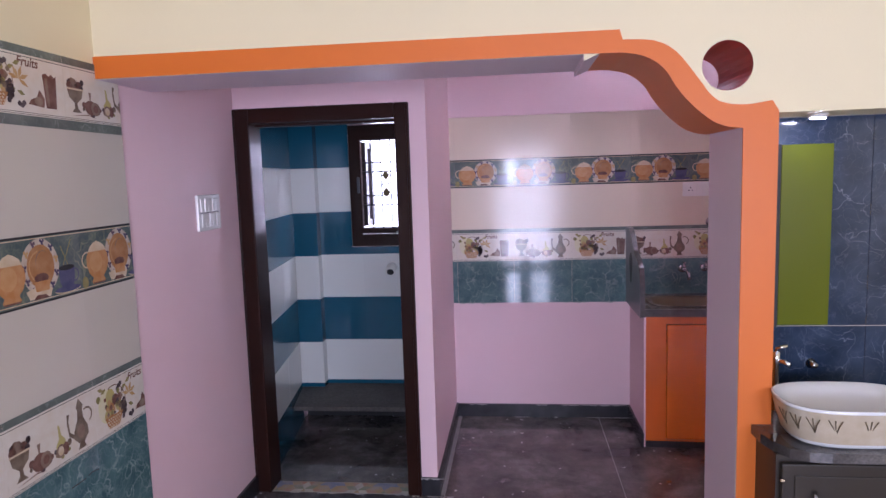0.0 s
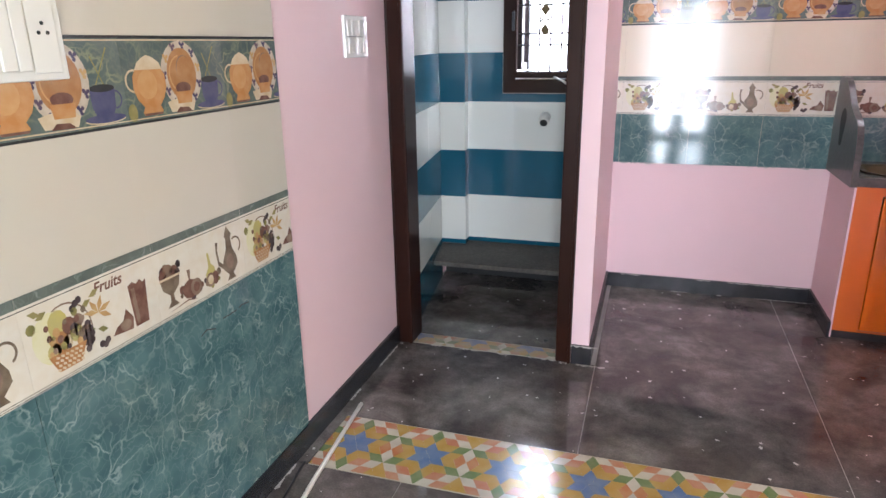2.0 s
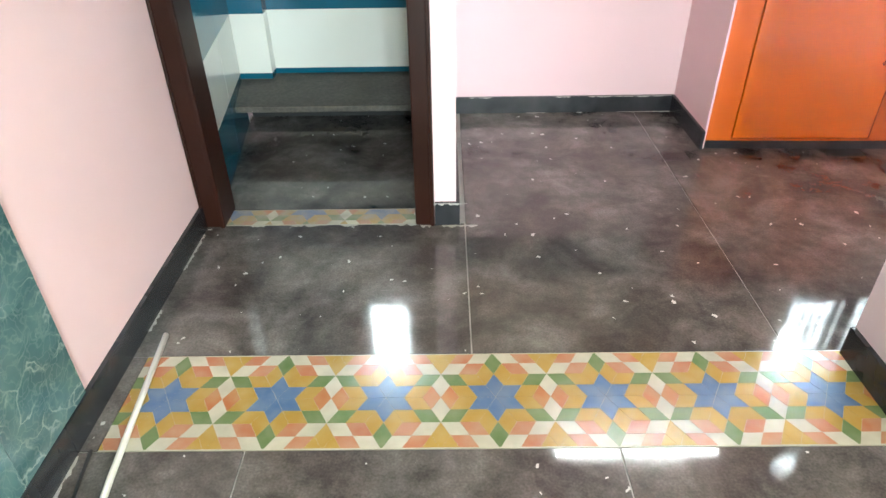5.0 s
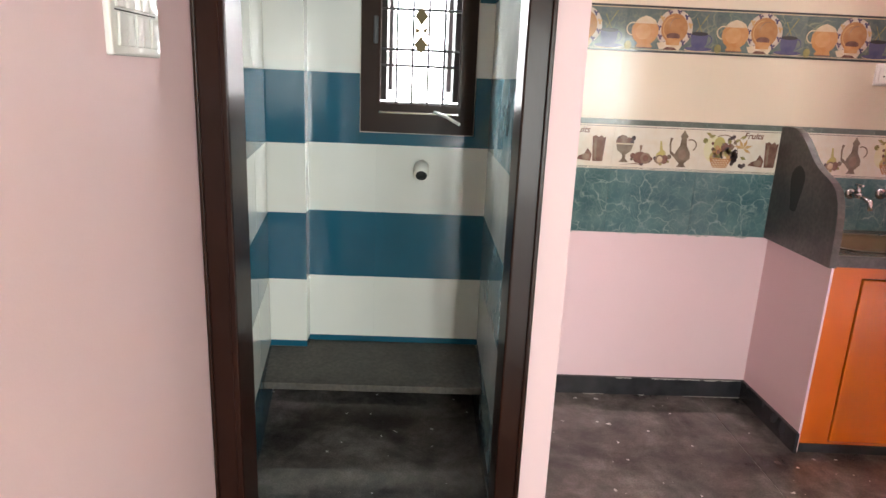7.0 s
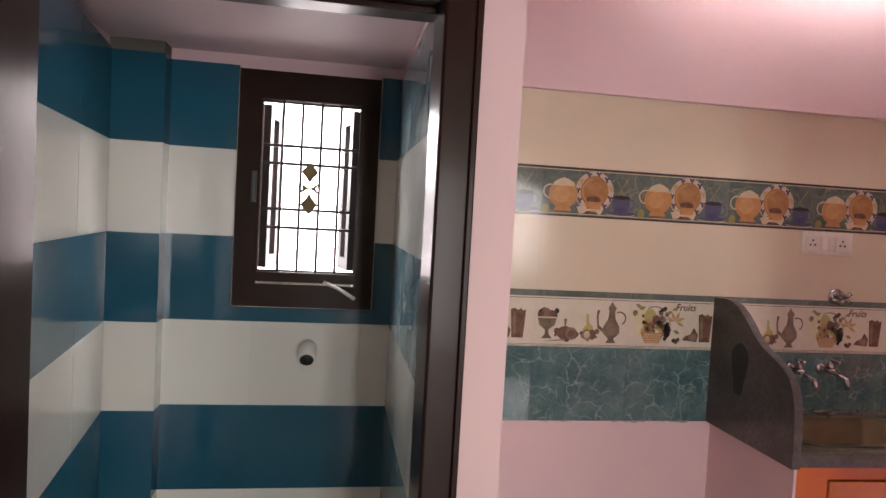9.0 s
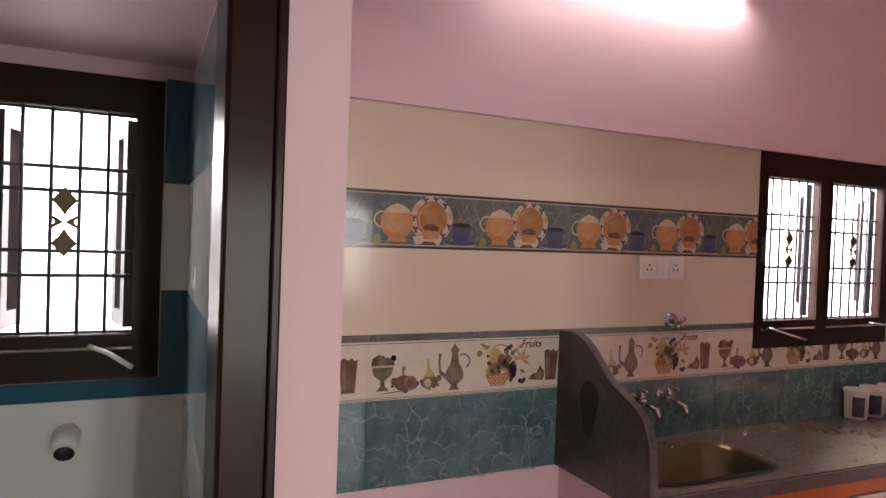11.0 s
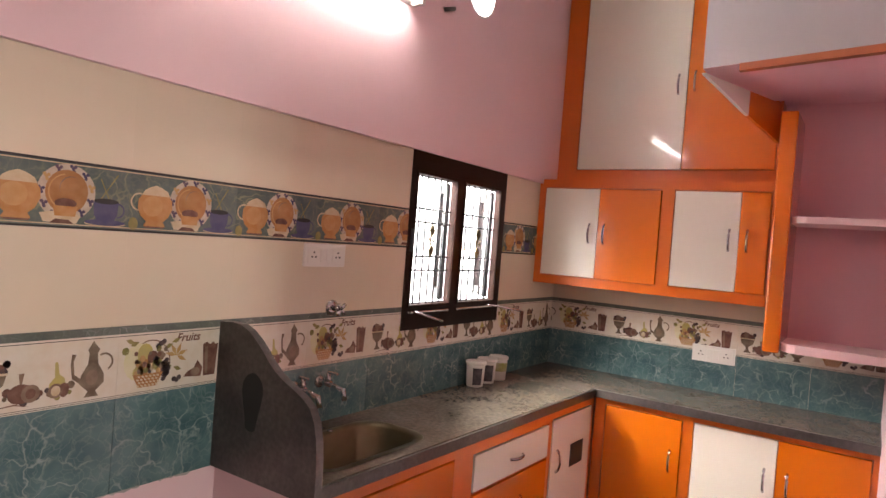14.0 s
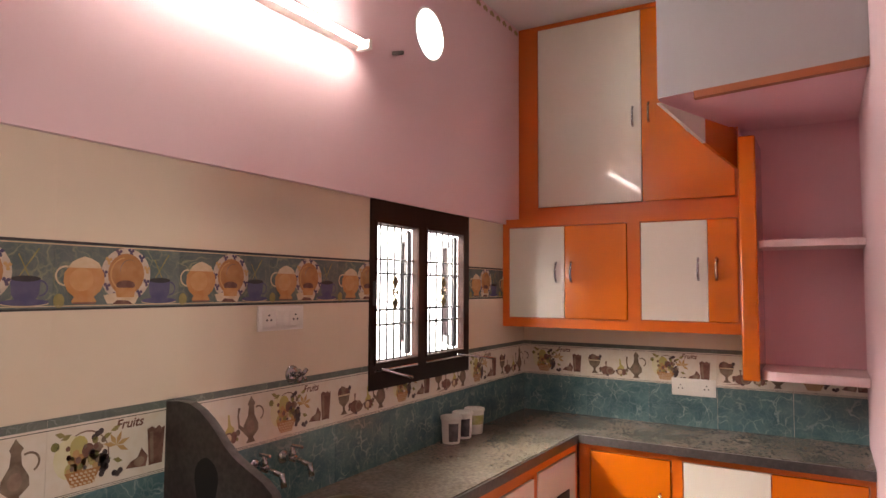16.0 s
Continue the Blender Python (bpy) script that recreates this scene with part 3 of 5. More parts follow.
def window(name, w, openings, label, columns, motif, stay_side):
    x0, x1, z0, z1 = w
    top = structure(thing(name, label, "window"), label, "window")
    y0, y1 = BACK - 0.018, BACK + 0.016
    part("window_frame", plate(rect(x0, x1, z0, z1), y0, y1, holes=[rect(*o) for o in openings]), SASH, top)
    for a0, a1, b0, b1 in openings:
        bead = plate(rect(a0 - 0.012, a1 + 0.012, b0 - 0.012, b1 + 0.012), y0 - 0.006, y0, holes=(rect(a0 - 0.002, a1 + 0.002, b0 - 0.002, b1 + 0.002),))
        part("bead", bead, WOOD, top)
        grille(a0, a1, b0, b1, BACK + 0.004, top, columns, motif)
        # sashes pushed open outwards
        leaves = [(a0 + 0.008, 80, (a1 - a0) / 2), (a1 - 0.008, 104, (a1 - a0) / 2)] if len(openings) == 1 else [(a1 - 0.004, 40, a1 - a0)]
        for hinge, angle, width in leaves:
            sash = plate(rect(0, width - 0.02, b0 + 0.01, b1 - 0.01), -0.015, 0.015, holes=(rect(0.04, width - 0.06, b0 + 0.055, b1 - 0.055),))
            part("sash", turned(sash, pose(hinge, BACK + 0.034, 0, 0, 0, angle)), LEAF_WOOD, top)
        part("rail", soft_box(a0 - 0.006, a1 + 0.006, y0 - 0.004, y0 + 0.01, b0 - 0.045, b0 - 0.033, 0.003), CHROME, top, "thin metal stay rail")
        if not stay_side and a0 > x0 + 0.2:
            part("stay", tube([(a1 - 0.08, y0 - 0.008, b0 - 0.025), (a1, y0 - 0.07, b0 - 0.035), (a1 + 0.07, y0 - 0.16, b0 - 0.05)], 0.006, 8), CHROME, top, "pale metal casement stay")
            continue
        part("stay", tube([(a1 - 0.10 if stay_side else a0 + 0.02, y0 - 0.01, b0 - 0.03), (a1 - 0.05 if stay_side else a0 + 0.06, y0 - 0.05, b0 - 0.045), (a1 + 0.005 if stay_side else a0 + 0.14, y0 - 0.11, b0 - 0.072)], 0.007, 8), PLASTIC if stay_side else CHROME, top, "pale metal casement stay")
        part("latch", soft_box(a0 - 0.03, a0 - 0.012, y0 - 0.014, y0, (b0 + b1) / 2 - 0.06, (b0 + b1) / 2 + 0.05, 0.004), GRILLE, top, "pale metal latch")
    return top


window("window_1", UWIN, [(0.388, 0.724, 1.345, 1.95)], "dark wooden utility window with iron grille coloured as a silhouette, open", 5, 0.05, True)
window("window_2", WIN, [(3.228, 3.568, 1.328, 1.962), (3.660, 4.036, 1.328, 1.962)], "dark wooden double kitchen window with iron grille coloured as a silhouette", 6, 0.043, False)
# unseen frame, added only to surround the hall fill lamp
structure(part("window_3", plate(rect(2.9, 4.3, 0.9, 2.2), SOUTH - 0.12, SOUTH - 0.06, holes=(rect(2.96, 3.57, 0.96, 2.14), rect(3.63, 4.24, 0.96, 2.14))), WOOD), "unseen dark wooden window frame, added round the hall fill lamp", "window")
structure(part("window_backdrop", boxes((-3.0, 9.0, 7.4, 7.42, -0.2, 6.5)), glow("hazy_daylight", (0.93, 0.97, 1.0), HAZE)), "blown-out pale daylight outside the windows", "backdrop")


# round vent sleeve
vent = thing("round_vent", "round vent sleeve in the pink wall, open to daylight", "vent")
part("sleeve", plate(ring_points(HOLE[0], HOLE[1], HOLE[2] - 0.001, HOLE[2] - 0.001, 32), BACK - 0.034, BACK + 0.06, holes=(ring_points(HOLE[0], HOLE[1], 0.130, 0.130, 32),)), WHITE_PAINT, vent)

# ---- lamps ----
tube_light = thing("tube_light", "white batten tube light, lit, fixed on the wall", "lamp", at=(0, 0, 0))
part("batten", soft_box(1.75, 3.03, BACK - 0.090, BACK - 0.032, 2.695, 2.73, 0.004), PLASTIC, tube_light)
part("glass_tube", turned(lathe([(0, 0), (0.013, 0.0), (0.014, 0.01), (0.014, 1.22), (0.013, 1.23), (0, 1.23)], 14), Matrix.Translation((1.77, BACK - 0.112, 2.702)) @ pose(0, 0, 0, 0, 90, 0)), LAMP, tube_light)
for x in (1.758, 3.016):
    part("lamp_holder", soft_box(x - 0.012, x + 0.012, BACK - 0.132, BACK - 0.06, 2.682, 2.724, 0.004), PLASTIC, tube_light)
hook = thing("wall_hook", "small grey cable stub plastered into the wall", "cable stub")
part("stub", tube([(3.31, BACK - 0.032, 2.775), (3.33, BACK - 0.05, 2.78), (3.36, BACK - 0.06, 2.79)], 0.010, 8), CEMENT, hook)

spot = thing("spot_light", "small round recessed spot light, lit", "lamp")
part("bezel", lathe([(0.0, 0.0), (0.028, 0.0), (0.032, 0.012), (0.0, 0.012)], 20, (2.42, 2.87, 1.838)), PLASTIC, spot)
part("lens", lathe([(0.0, 0.0), (0.022, 0.0), (0.022, 0.004), (0.0, 0.004)], 20, (2.42, 2.87, 1.834)), SPOT, spot)


# ---- switches, sockets, taps ----
def switch_plate(name, label, m, w, h, gangs):
    """A modular plate in its own plane, x along, z up, front at -y."""
    top = thing(name, label, "switch plate")
    top.matrix_world = m
    part("plate", soft_box(0, w, -0.010, 0, 0, h, 0.003), PLASTIC, top)
    n = len(gangs)
    for i, g in enumerate(gangs):
        a, b = 0.014 + (w - 0.028) * i / n + 0.002, 0.014 + (w - 0.028) * (i + 1) / n - 0.002
        if g == "socket":
            mod = part("socket", soft_box(a, b, -0.013, -0.009, 0.014, h - 0.014, 0.002), PLASTIC, top)
            cx, cz, r = (a + b) / 2, h / 2, min(b - a, h) * 0.2
            for dx, dz in ((0, 0.9), (-0.8, -0.5), (0.8, -0.5)):
                part("pin_hole", turned(lathe([(0, 0), (0.004, 0), (0.004, 0.002), (0, 0.002)], 10), Matrix.Translation((cx + dx * r, -0.0126, cz + dz * r)) @ pose(0, 0, 0, 90, 0, 0)), DARK, mod)
        else:
            half = (b - a) / 2
            for k in range(2 if b - a > 0.05 else 1):
                q0 = a + half * k if b - a > 0.05 else a
                q1 = q0 + half if b - a > 0.05 else b
                bm = soft_box(q0 + 0.001, q1 - 0.001, -0.016, -0.009, 0.02, h - 0.02, 0.002)
                part("rocker", turned(bm, Matrix.Translation((0, 0, 0))), PLASTIC, top)
    return top


switch_plate("socket_plate", "white double socket plate above the sink", pose(2.523, BACK - 0.008, 1.506), 0.233, 0.092, ("socket", "switch", "socket"))
switch_plate("socket_plate", "white double socket plate above the counter", pose(RIGHT - 0.008, 4.035, 1.04, 0, 0, -90), 0.245, 0.10, ("socket", "switch", "socket"))
# glossy board of switches on the pink wall, two rows of modules
GLOSS = mat("glossy_white_plastic", (0.80, 0.79, 0.77), 0.05, vary=0.02, coat=0.5)
board = thing("switch_board", "glossy white switch board on the pink wall", "switch board")
board.matrix_world = pose(0.0, 3.385, 1.47, 0, 0, 90)
part("plate", soft_box(0, 0.22, -0.014, 0, 0, 0.165, 0.004), GLOSS, board)
for z0, z1 in ((0.018, 0.078), (0.087, 0.147)):
    for i in range(5):
        part("rocker", turned(soft_box(0.0, 0.032, -0.006, 0.0, 0.0, z1 - z0, 0.002), Matrix.Translation((0.022 + i * 0.036, -0.0135, z0)) @ pose(0, 0, 0, 3 if (i + int(z0 * 100)) % 2 else -3, 0, 0)), GLOSS, board)
part("seam", soft_box(0.018, 0.202, -0.0146, -0.0135, 0.081, 0.084, 0.0005), DARK, board, "dark seam between the rows")
switch_plate("socket_plate", "white socket plate on the tiled hall wall", pose(0.010, 1.79, 1.46, 0, 0, 90), 0.24, 0.20, ("socket", "switch", "socket"))


def bib_tap(x, z, lean):
    """A chrome wall tap: flange, body, lever and turned-down spout."""
    t = thing("wall_tap", "small chrome wall tap above the sink", "tap", "taps above the sink")
    flange = turned(lathe([(0, 0), (0.026, 0), (0.026, 0.006), (0.016, 0.012), (0, 0.012)], 16), Matrix.Translation((x, BACK - 0.009, z)) @ pose(0, 0, 0, 90, 0, 0))
    part("flange", flange, CHROME, t)
    part("body", tube([(x, BACK - 0.015, z), (x, BACK - 0.075, z)], 0.013, 12), CHROME, t)
    part("spout", tube([(x, BACK - 0.06, z), (x + 0.006, BACK - 0.10, z - 0.006), (x + 0.010, BACK - 0.135, z - 0.016)], 0.009, 10), CHROME, t)
    part("nozzle", tube([(x + 0.010, BACK - 0.133, z - 0.008), (x + 0.012, BACK - 0.145, z - 0.055)], 0.011, 10), CHROME, t)
    part("collar", lathe([(0, 0), (0.014, 0), (0.014, 0.012), (0.009, 0.02), (0.009, 0.034), (0, 0.034)], 14, (x, BACK - 0.06, z + 0.010)), CHROME, t)
    part("handle", soft_box(x - 0.006, x + 0.006, BACK - 0.10 + lean, BACK - 0.045 + lean, z + 0.040, z + 0.052, 0.004), CHROME, t)
    return t


bib_tap(2.525, 1.03, 0.01)
bib_tap(2.665, 1.035, -0.01)
valve = thing("stop_valve", "chrome stop valve knob on the tiled wall", "valve")
part("flange", turned(lathe([(0, 0), (0.034, 0), (0.034, 0.005), (0.020, 0.014), (0, 0.014)], 18), Matrix.Translation((2.705, BACK - 0.009, 1.335)) @ pose(0, 0, 0, 90, 0, 0)), CHROME, valve)
part("stem", tube([(2.705, BACK - 0.02, 1.335), (2.705, BACK - 0.06, 1.335)], 0.010, 10), CHROME, valve)
for k in range(4):
    a = radians(45 + 90 * k)
    part("spoke", tube([(2.705, BACK - 0.062, 1.335), (2.705 + 0.030 * math.cos(a), BACK - 0.066, 1.335 + 0.030 * math.sin(a))], 0.008, 8), CHROME, valve)
pipe = thing("pipe_stub", "short white plastic pipe stub through the utility tiles", "pipe")
part("elbow", tube([(0.577, BACK - 0.008, 1.073), (0.577, BACK - 0.055, 1.068), (0.577, BACK - 0.085, 1.048)], 0.033, 16), PLASTIC, pipe)
part("bore", turned(lathe([(0, 0), (0.024, 0), (0.024, 0.004), (0, 0.004)], 16), Matrix.Translation((0.577, BACK - 0.086, 1.047)) @ pose(0, 0, 0, 120, 0, 0)), DARK, pipe)


# ---- counter, sink, cabinets ----
TOP = 0.862
CF = 4.512       # front edge of the long counter at the sink
SKEW = -0.0332   # it runs a little out of square
CR = 4.375       # front edge of the counter along the side wall


def rounded(x0, x1, y0, y1, r, n=6):
    pts = []
    for cx, cy, a in ((x1 - r, y1 - r, 0), (x0 + r, y1 - r, 90), (x0 + r, y0 + r, 180), (x1 - r, y0 + r, 270)):
        pts += [(cx + r * math.cos(radians(a + 90 * i / n)), cy + r * math.sin(radians(a + 90 * i / n))) for i in range(n + 1)]
    return pts


SINK = (2.27, 2.87, 4.565, 4.875)
CC = CF + SKEW * (CR - 2.2)
bm = plate([(2.194, CF), (CR, CC), (CR, KS), (RIGHT - 0.004, KS), (RIGHT - 0.004, BACK - 0.004), (2.194, BACK - 0.004)], TOP - 0.046, TOP, axes="xyz", holes=(rounded(*SINK, 0.11),))
worktop = tagged(part("worktop", bm, COUNTER), "dusty grey granite worktop, L-shaped, over orange cabinets", "worktop")
bm = plate([(2.165, CF - 0.012), (CR - 0.014, CC - 0.012), (CR - 0.014, KS + 0.001), (CR - 0.001, KS + 0.001), (CR - 0.001, CC - 0.001), (2.165, CF - 0.001)], TOP - 0.048, TOP - 0.003, axes="xyz")
part("edge_strip", bm, SLAB, worktop, "dark rounded granite nosing")

sink = thing("sink", "dull stainless steel sink bowl let into the worktop", "sink")
bm = bmesh.new()
loops = []
for inset, z in ((-0.018, TOP + 0.004), (0.006, TOP + 0.003), (0.016, TOP - 0.01), (0.028, TOP - 0.14), (0.06, TOP - 0.165)):
    q = rounded(SINK[0] + inset, SINK[1] - inset, SINK[2] + inset, SINK[3] - inset, max(0.11 - inset * 0.4, 0.04))
    loops.append([bm.verts.new((x, y, z)) for x, y in q])
for a, b in zip(loops, loops[1:]):
    for i in range(len(a)):
        bm.faces.new((a[i], a[(i + 1) % len(a)], b[(i + 1) % len(a)], b[i])).smooth = True
bm.faces.new(loops[-1])
part("bowl", bm, STEEL, sink)
part("drain", lathe([(0, 0.0), (0.03, 0.0), (0.04, 0.004), (0.04, 0.0)], 18, (2.53, 4.72, TOP - 0.164)), CHROME, sink)
part("overflow", lathe([(0, 0), (0.012, 0), (0.012, 0.004), (0, 0.004)], 12, (2.62, 4.868, TOP + 0.004)), CHROME, sink)

# upright splash slab at the worktop's end, with its wavy outline
prof = [(BACK - 0.003, 0.812), (BACK - 0.003, 1.312), (4.93, 1.318), (4.885, 1.316), (4.84, 1.300), (4.80, 1.274), (4.765, 1.245), (4.73, 1.212), (4.695, 1.186), (4.655, 1.166), (4.61, 1.148), (4.57, 1.130), (4.535, 1.105), (4.512, 1.065), (4.497, 1.01), (4.49, 0.94), (4.487, 0.812)]
bm = plate(prof, 2.162, 2.192, axes="yzx")
slab = tagged(part("splash_slab", bm, SLAB), "dark granite splash slab with wavy top beside the sink", "splash slab")
part("stain", plate([(4.80 + 0.045 * math.cos(a) * (1 + 0.25 * math.sin(3 * a)), 1.07 + 0.11 * math.sin(a) * (1 + 0.12 * math.cos(2 * a))) for a in [2 * math.pi * i / 24 for i in range(24)]], 2.1615, 2.162, axes="yzx"), DARK, slab, "dark almond-shaped wet stain")
structure(part("wall_counter_end", boxes((2.19, 2.2, 4.51, BACK, 0, 0.81)), PINK), "pink painted end wall under the worktop", "wall")


def handle(parent, x, y, z, vertical, normal, material=CHROME, size=0.12):
    """A bowed pull; normal is the way it faces."""
    nx, ny = normal
    tx, ty = -ny, nx
    pts = []
    for k in range(9):
        s = (k / 8 - 0.5) * size
        out = 0.006 + 0.022 * math.sin(math.pi * k / 8) ** 0.6
        pts.append((x + nx * out + (0 if vertical else tx * s), y + ny * out + (0 if vertical else ty * s), z + (s if vertical else 0)))
    part("handle", tube(pts, 0.007, 8), material, parent)


FY, FX = 4.516, 4.389     # faces of the two rows of base cabinets


SQUARE = Matrix.Translation((2.2, CF, 0)) @ Matrix.Rotation(math.atan(SKEW), 4, "Z") @ Matrix.Translation((-2.2, -CF, 0))


def holes_for(doors):
    """Openings a little larger than the leaves; leaves that meet share one opening."""
    g, spans = 0.006, []
    for a, b, p, q, *_ in doors:
        for s in spans:
            if s[2] == p and s[3] == q and (abs(s[0] - b) < 0.01 or abs(s[1] - a) < 0.01):
                s[0], s[1] = min(s[0], a), max(s[1], b)
                break
        else:
            spans.append([a, b, p, q])
    return [rect(a - g, b + g, p - g, q + g) for a, b, p, q in spans]


def front_back(name, label, x0, x1, doors, group):
    """A base cabinet on the long side: carcass frame plus its doors or drawers (x0, x1, z0, z1, material, handle)."""
    c = thing(name, label, "cabinet", group)
    c.matrix_world = SQUARE
    part("face_frame", plate(rect(x0, x1, 0.04, TOP - 0.05), FY, FY + 0.02, holes=holes_for(doors)), ORANGE_FRAME, c)
    part("carcass", boxes((x0 + 0.002, x1 - 0.002, FY + 0.02, BACK - 0.03, 0.04, TOP - 0.22)), ORANGE_LAM, c)
    for a, b, p, q, material, hx, hz, vertical in doors:
        leaf = part("drawer_front" if not vertical else "door", soft_box(a, b, FY - 0.006, FY + 0.016, p, q, 0.003), material, c)
        handle(leaf, hx, FY - 0.006, hz, vertical, (0, -1), CHROME if material is WHITE_LAM else BRASS)
    return c


front_back("base_cabinet", "orange laminate base cabinet with one door, under the sink", 2.202, 3.04, [(2.325, 2.955, 0.055, 0.762, ORANGE_LAM, 2.90, 0.47, True)], "base cabinets")
front_back("drawer_cabinet", "white and orange laminate drawer cabinet", 3.04, 3.83, [
    (3.11, 3.805, 0.59, 0.75, WHITE_LAM, 3.465, 0.668, False), (3.11, 3.805, 0.35, 0.575, ORANGE_LAM, 3.47, 0.468, False), (3.11, 3.805, 0.055, 0.335, WHITE_LAM, 3.465, 0.20, False)], "base cabinets")
cab = front_back("base_cabinet", "white laminate base cabinet door with a brown vent square", 3.83, 4.386, [(3.855, 4.345, 0.055, 0.765, WHITE_LAM, 3.905, 0.545, True)], "base cabinets")
part("vent_square", soft_box(4.085, 4.25, FY - 0.009, FY - 0.005, 0.468, 0.595, 0.002), BROWN_LAM, cab, "small brown mesh square")


def front_side(name, label, x, y0, y1, z0, z1, doors, group, depth, m=ORANGE_FRAME):
    """A cabinet on the side wall, facing -x; doors (y0, y1, z0, z1, material, handle y, handle z, handle material)."""
    c = thing(name, label, "cabinet", group)
    part("face_frame", plate(rect(y0, y1, z0, z1), x, x + 0.02, axes="yzx", holes=holes_for(doors)), m, c)
    part("carcass", boxes((x + 0.02, depth, y0 + 0.002, y1 - 0.002, z0 + 0.002, z1 - 0.002 if z0 > 1 else z1 - 0.1)), m, c)
    for a, b, p, q, material, hy, hz, hm in doors:
        leaf = part("door", soft_box(x - 0.006, x + 0.016, a, b, p, q, 0.003), material, c)
        handle(leaf, x - 0.006, hy, hz, True, (-1, 0), hm)
    return c


front_side("base_cabinet", "orange laminate corner base cabinet", FX, 3.91, 4.435, 0.04, TOP - 0.05, [(3.945, 4.368, 0.055, 0.775, ORANGE_LAM, 3.995, 0.548, BRASS)], "base cabinets", RIGHT - 0.02)
front_side("base_cabinet", "white and orange laminate base cabinet", FX, KS + 0.001, 3.91, 0.04, TOP - 0.05, [(3.48, 3.88, 0.055, 0.778, WHITE_LAM, 3.53, 0.57, CHROME), (3.085, 3.475, 0.055, 0.778, ORANGE_LAM, 3.425, 0.57, CHROME)], "base cabinets", RIGHT - 0.02)
structure(part("plinth", turned(boxes((2.202, FX + 0.01, FY - 0.004, FY + 0.02, 0, 0.04)), SQUARE), SKIRT), "black plinth under the base cabinets", "skirting")
structure(part("plinth", boxes((FX - 0.006, FX + 0.02, KS, CC - 0.01, 0, 0.04)), SKIRT), "black plinth under the base cabinets", "skirting")

UFX = 4.578
front_side("wall_cabinet", "white and orange laminate wall cabinet", UFX, 3.613, 4.992, 1.428, 2.10, [
    (4.582, 4.942, 1.488, 2.042, WHITE_LAM, 4.63, 1.765, CHROME), (4.208, 4.580, 1.488, 2.042, ORANGE_LAM, 4.535, 1.765, CHROME),
    (3.774, 4.126, 1.492, 2.042, WHITE_LAM, 3.82, 1.775, CHROME), (3.625, 3.772, 1.492, 2.042, ORANGE_LAM, 3.728, 1.775, BRASS)], "wall cabinets", RIGHT - 0.004)
TX = 4.772
front_side("tall_wall_cabinet", "tall white and orange laminate cupboard up to the ceiling", TX, 3.63, 4.966, 2.102, CEIL - 0.002, [
    (4.163, 4.826, 2.19, 3.365, WHITE_LAM, 4.21, 2.71, CHROME), (3.65, 4.16, 2.19, 3.365, ORANGE_LAM, 4.115, 2.725, BRASS)], "wall cabinets", RIGHT - 0.004)

# open shelves beside the wall cabinets
PALE_PINK = mat("pale_pink_paint", (0.82, 0.60, 0.60), 0.5, vary=0.03, scale=3.0, bump=0.03)
rack = thing("corner_shelf", "pink open wall shelves with an orange end board", "shelf")
part("end_board", soft_box(UFX - 0.03, RIGHT - 0.004, 3.528, 3.611, 1.195, 2.475, 0.01), ORANGE_LAM, rack, "orange laminate end board")
for z, t in ((1.885, 0.035), (1.205, 0.045)):
    pts = [(RIGHT - 0.004, 3.527), (RIGHT - 0.004, KS + 0.002), (UFX - 0.04, KS + 0.002), (UFX - 0.04, 3.423)] + [(UFX + 0.06 - 0.10 * math.cos(radians(a)), 3.427 + 0.10 * math.sin(radians(a))) for a in range(15, 91, 15)]
    part("shelf_board", plate(pts, z, z + t, axes="xyz"), PALE_PINK, rack, "thick pale pink shelf with a rounded corner")
TRIM_BROWN = mat("dull_orange_paint", (0.33, 0.085, 0.028), 0.5, vary=0.15, scale=6)
# white laminate greyed: the loft's shade is put into its colour
LOFT_SHADED = mat("shaded_white_laminate", (0.34, 0.315, 0.32), 0.35, vary=0.03, scale=2.0)
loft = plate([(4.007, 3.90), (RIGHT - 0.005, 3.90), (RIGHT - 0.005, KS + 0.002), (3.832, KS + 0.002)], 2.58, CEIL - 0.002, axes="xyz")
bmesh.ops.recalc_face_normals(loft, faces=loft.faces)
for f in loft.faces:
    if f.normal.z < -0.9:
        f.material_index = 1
structure(part("loft", loft, [LOFT_SHADED, DEEP_PINK]), "lavender white loft box under the ceiling, shade greyed in, pink beneath", "loft")
structure(part("loft_trim", plate([(3.965, 3.73), (4.005, 3.73), (3.865, KS + 0.003), (3.825, KS + 0.003)], 2.546, 2.58, axes="xyz"), TRIM_BROWN), "dull orange-brown lower edge of the loft", "trim")

gusset = thing("loft_bracket", "white and orange triangular board under the loft", "bracket")
GA, GB = Vector((4.012, 3.897, 2.56)), Vector((4.765, 3.645, 2.56))


def gusset_board(t0, t1, d0, d1):
    """A slice of the triangular board between two stations along its length, with its depth at each."""
    side = (GB - GA).normalized().cross(Vector((0, 0, 1))) * 0.009
    a, b = GA.lerp(GB, t0), GA.lerp(GB, t1)
    bm = bmesh.new()
    ring = [a, b, b - Vector((0, 0, d1)), a - Vector((0, 0, d0))]
    v0 = [bm.verts.new(q - side) for q in ring]
    v1 = [bm.verts.new(q + side) for q in ring]
    bm.faces.new(v0)
    bm.faces.new(v1[::-1])
    for i in range(4):
        bm.faces.new((v0[i], v1[i], v1[(i + 1) % 4], v0[(i + 1) % 4]))
    return bm


part("white_board", gusset_board(0.0, 0.55, 0.004, 0.13), WHITE_LAM, gusset, "white laminate board")
part("orange_board", gusset_board(0.552, 1.0, 0.13, 0.22), ORANGE_LAM, gusset, "orange laminate board")


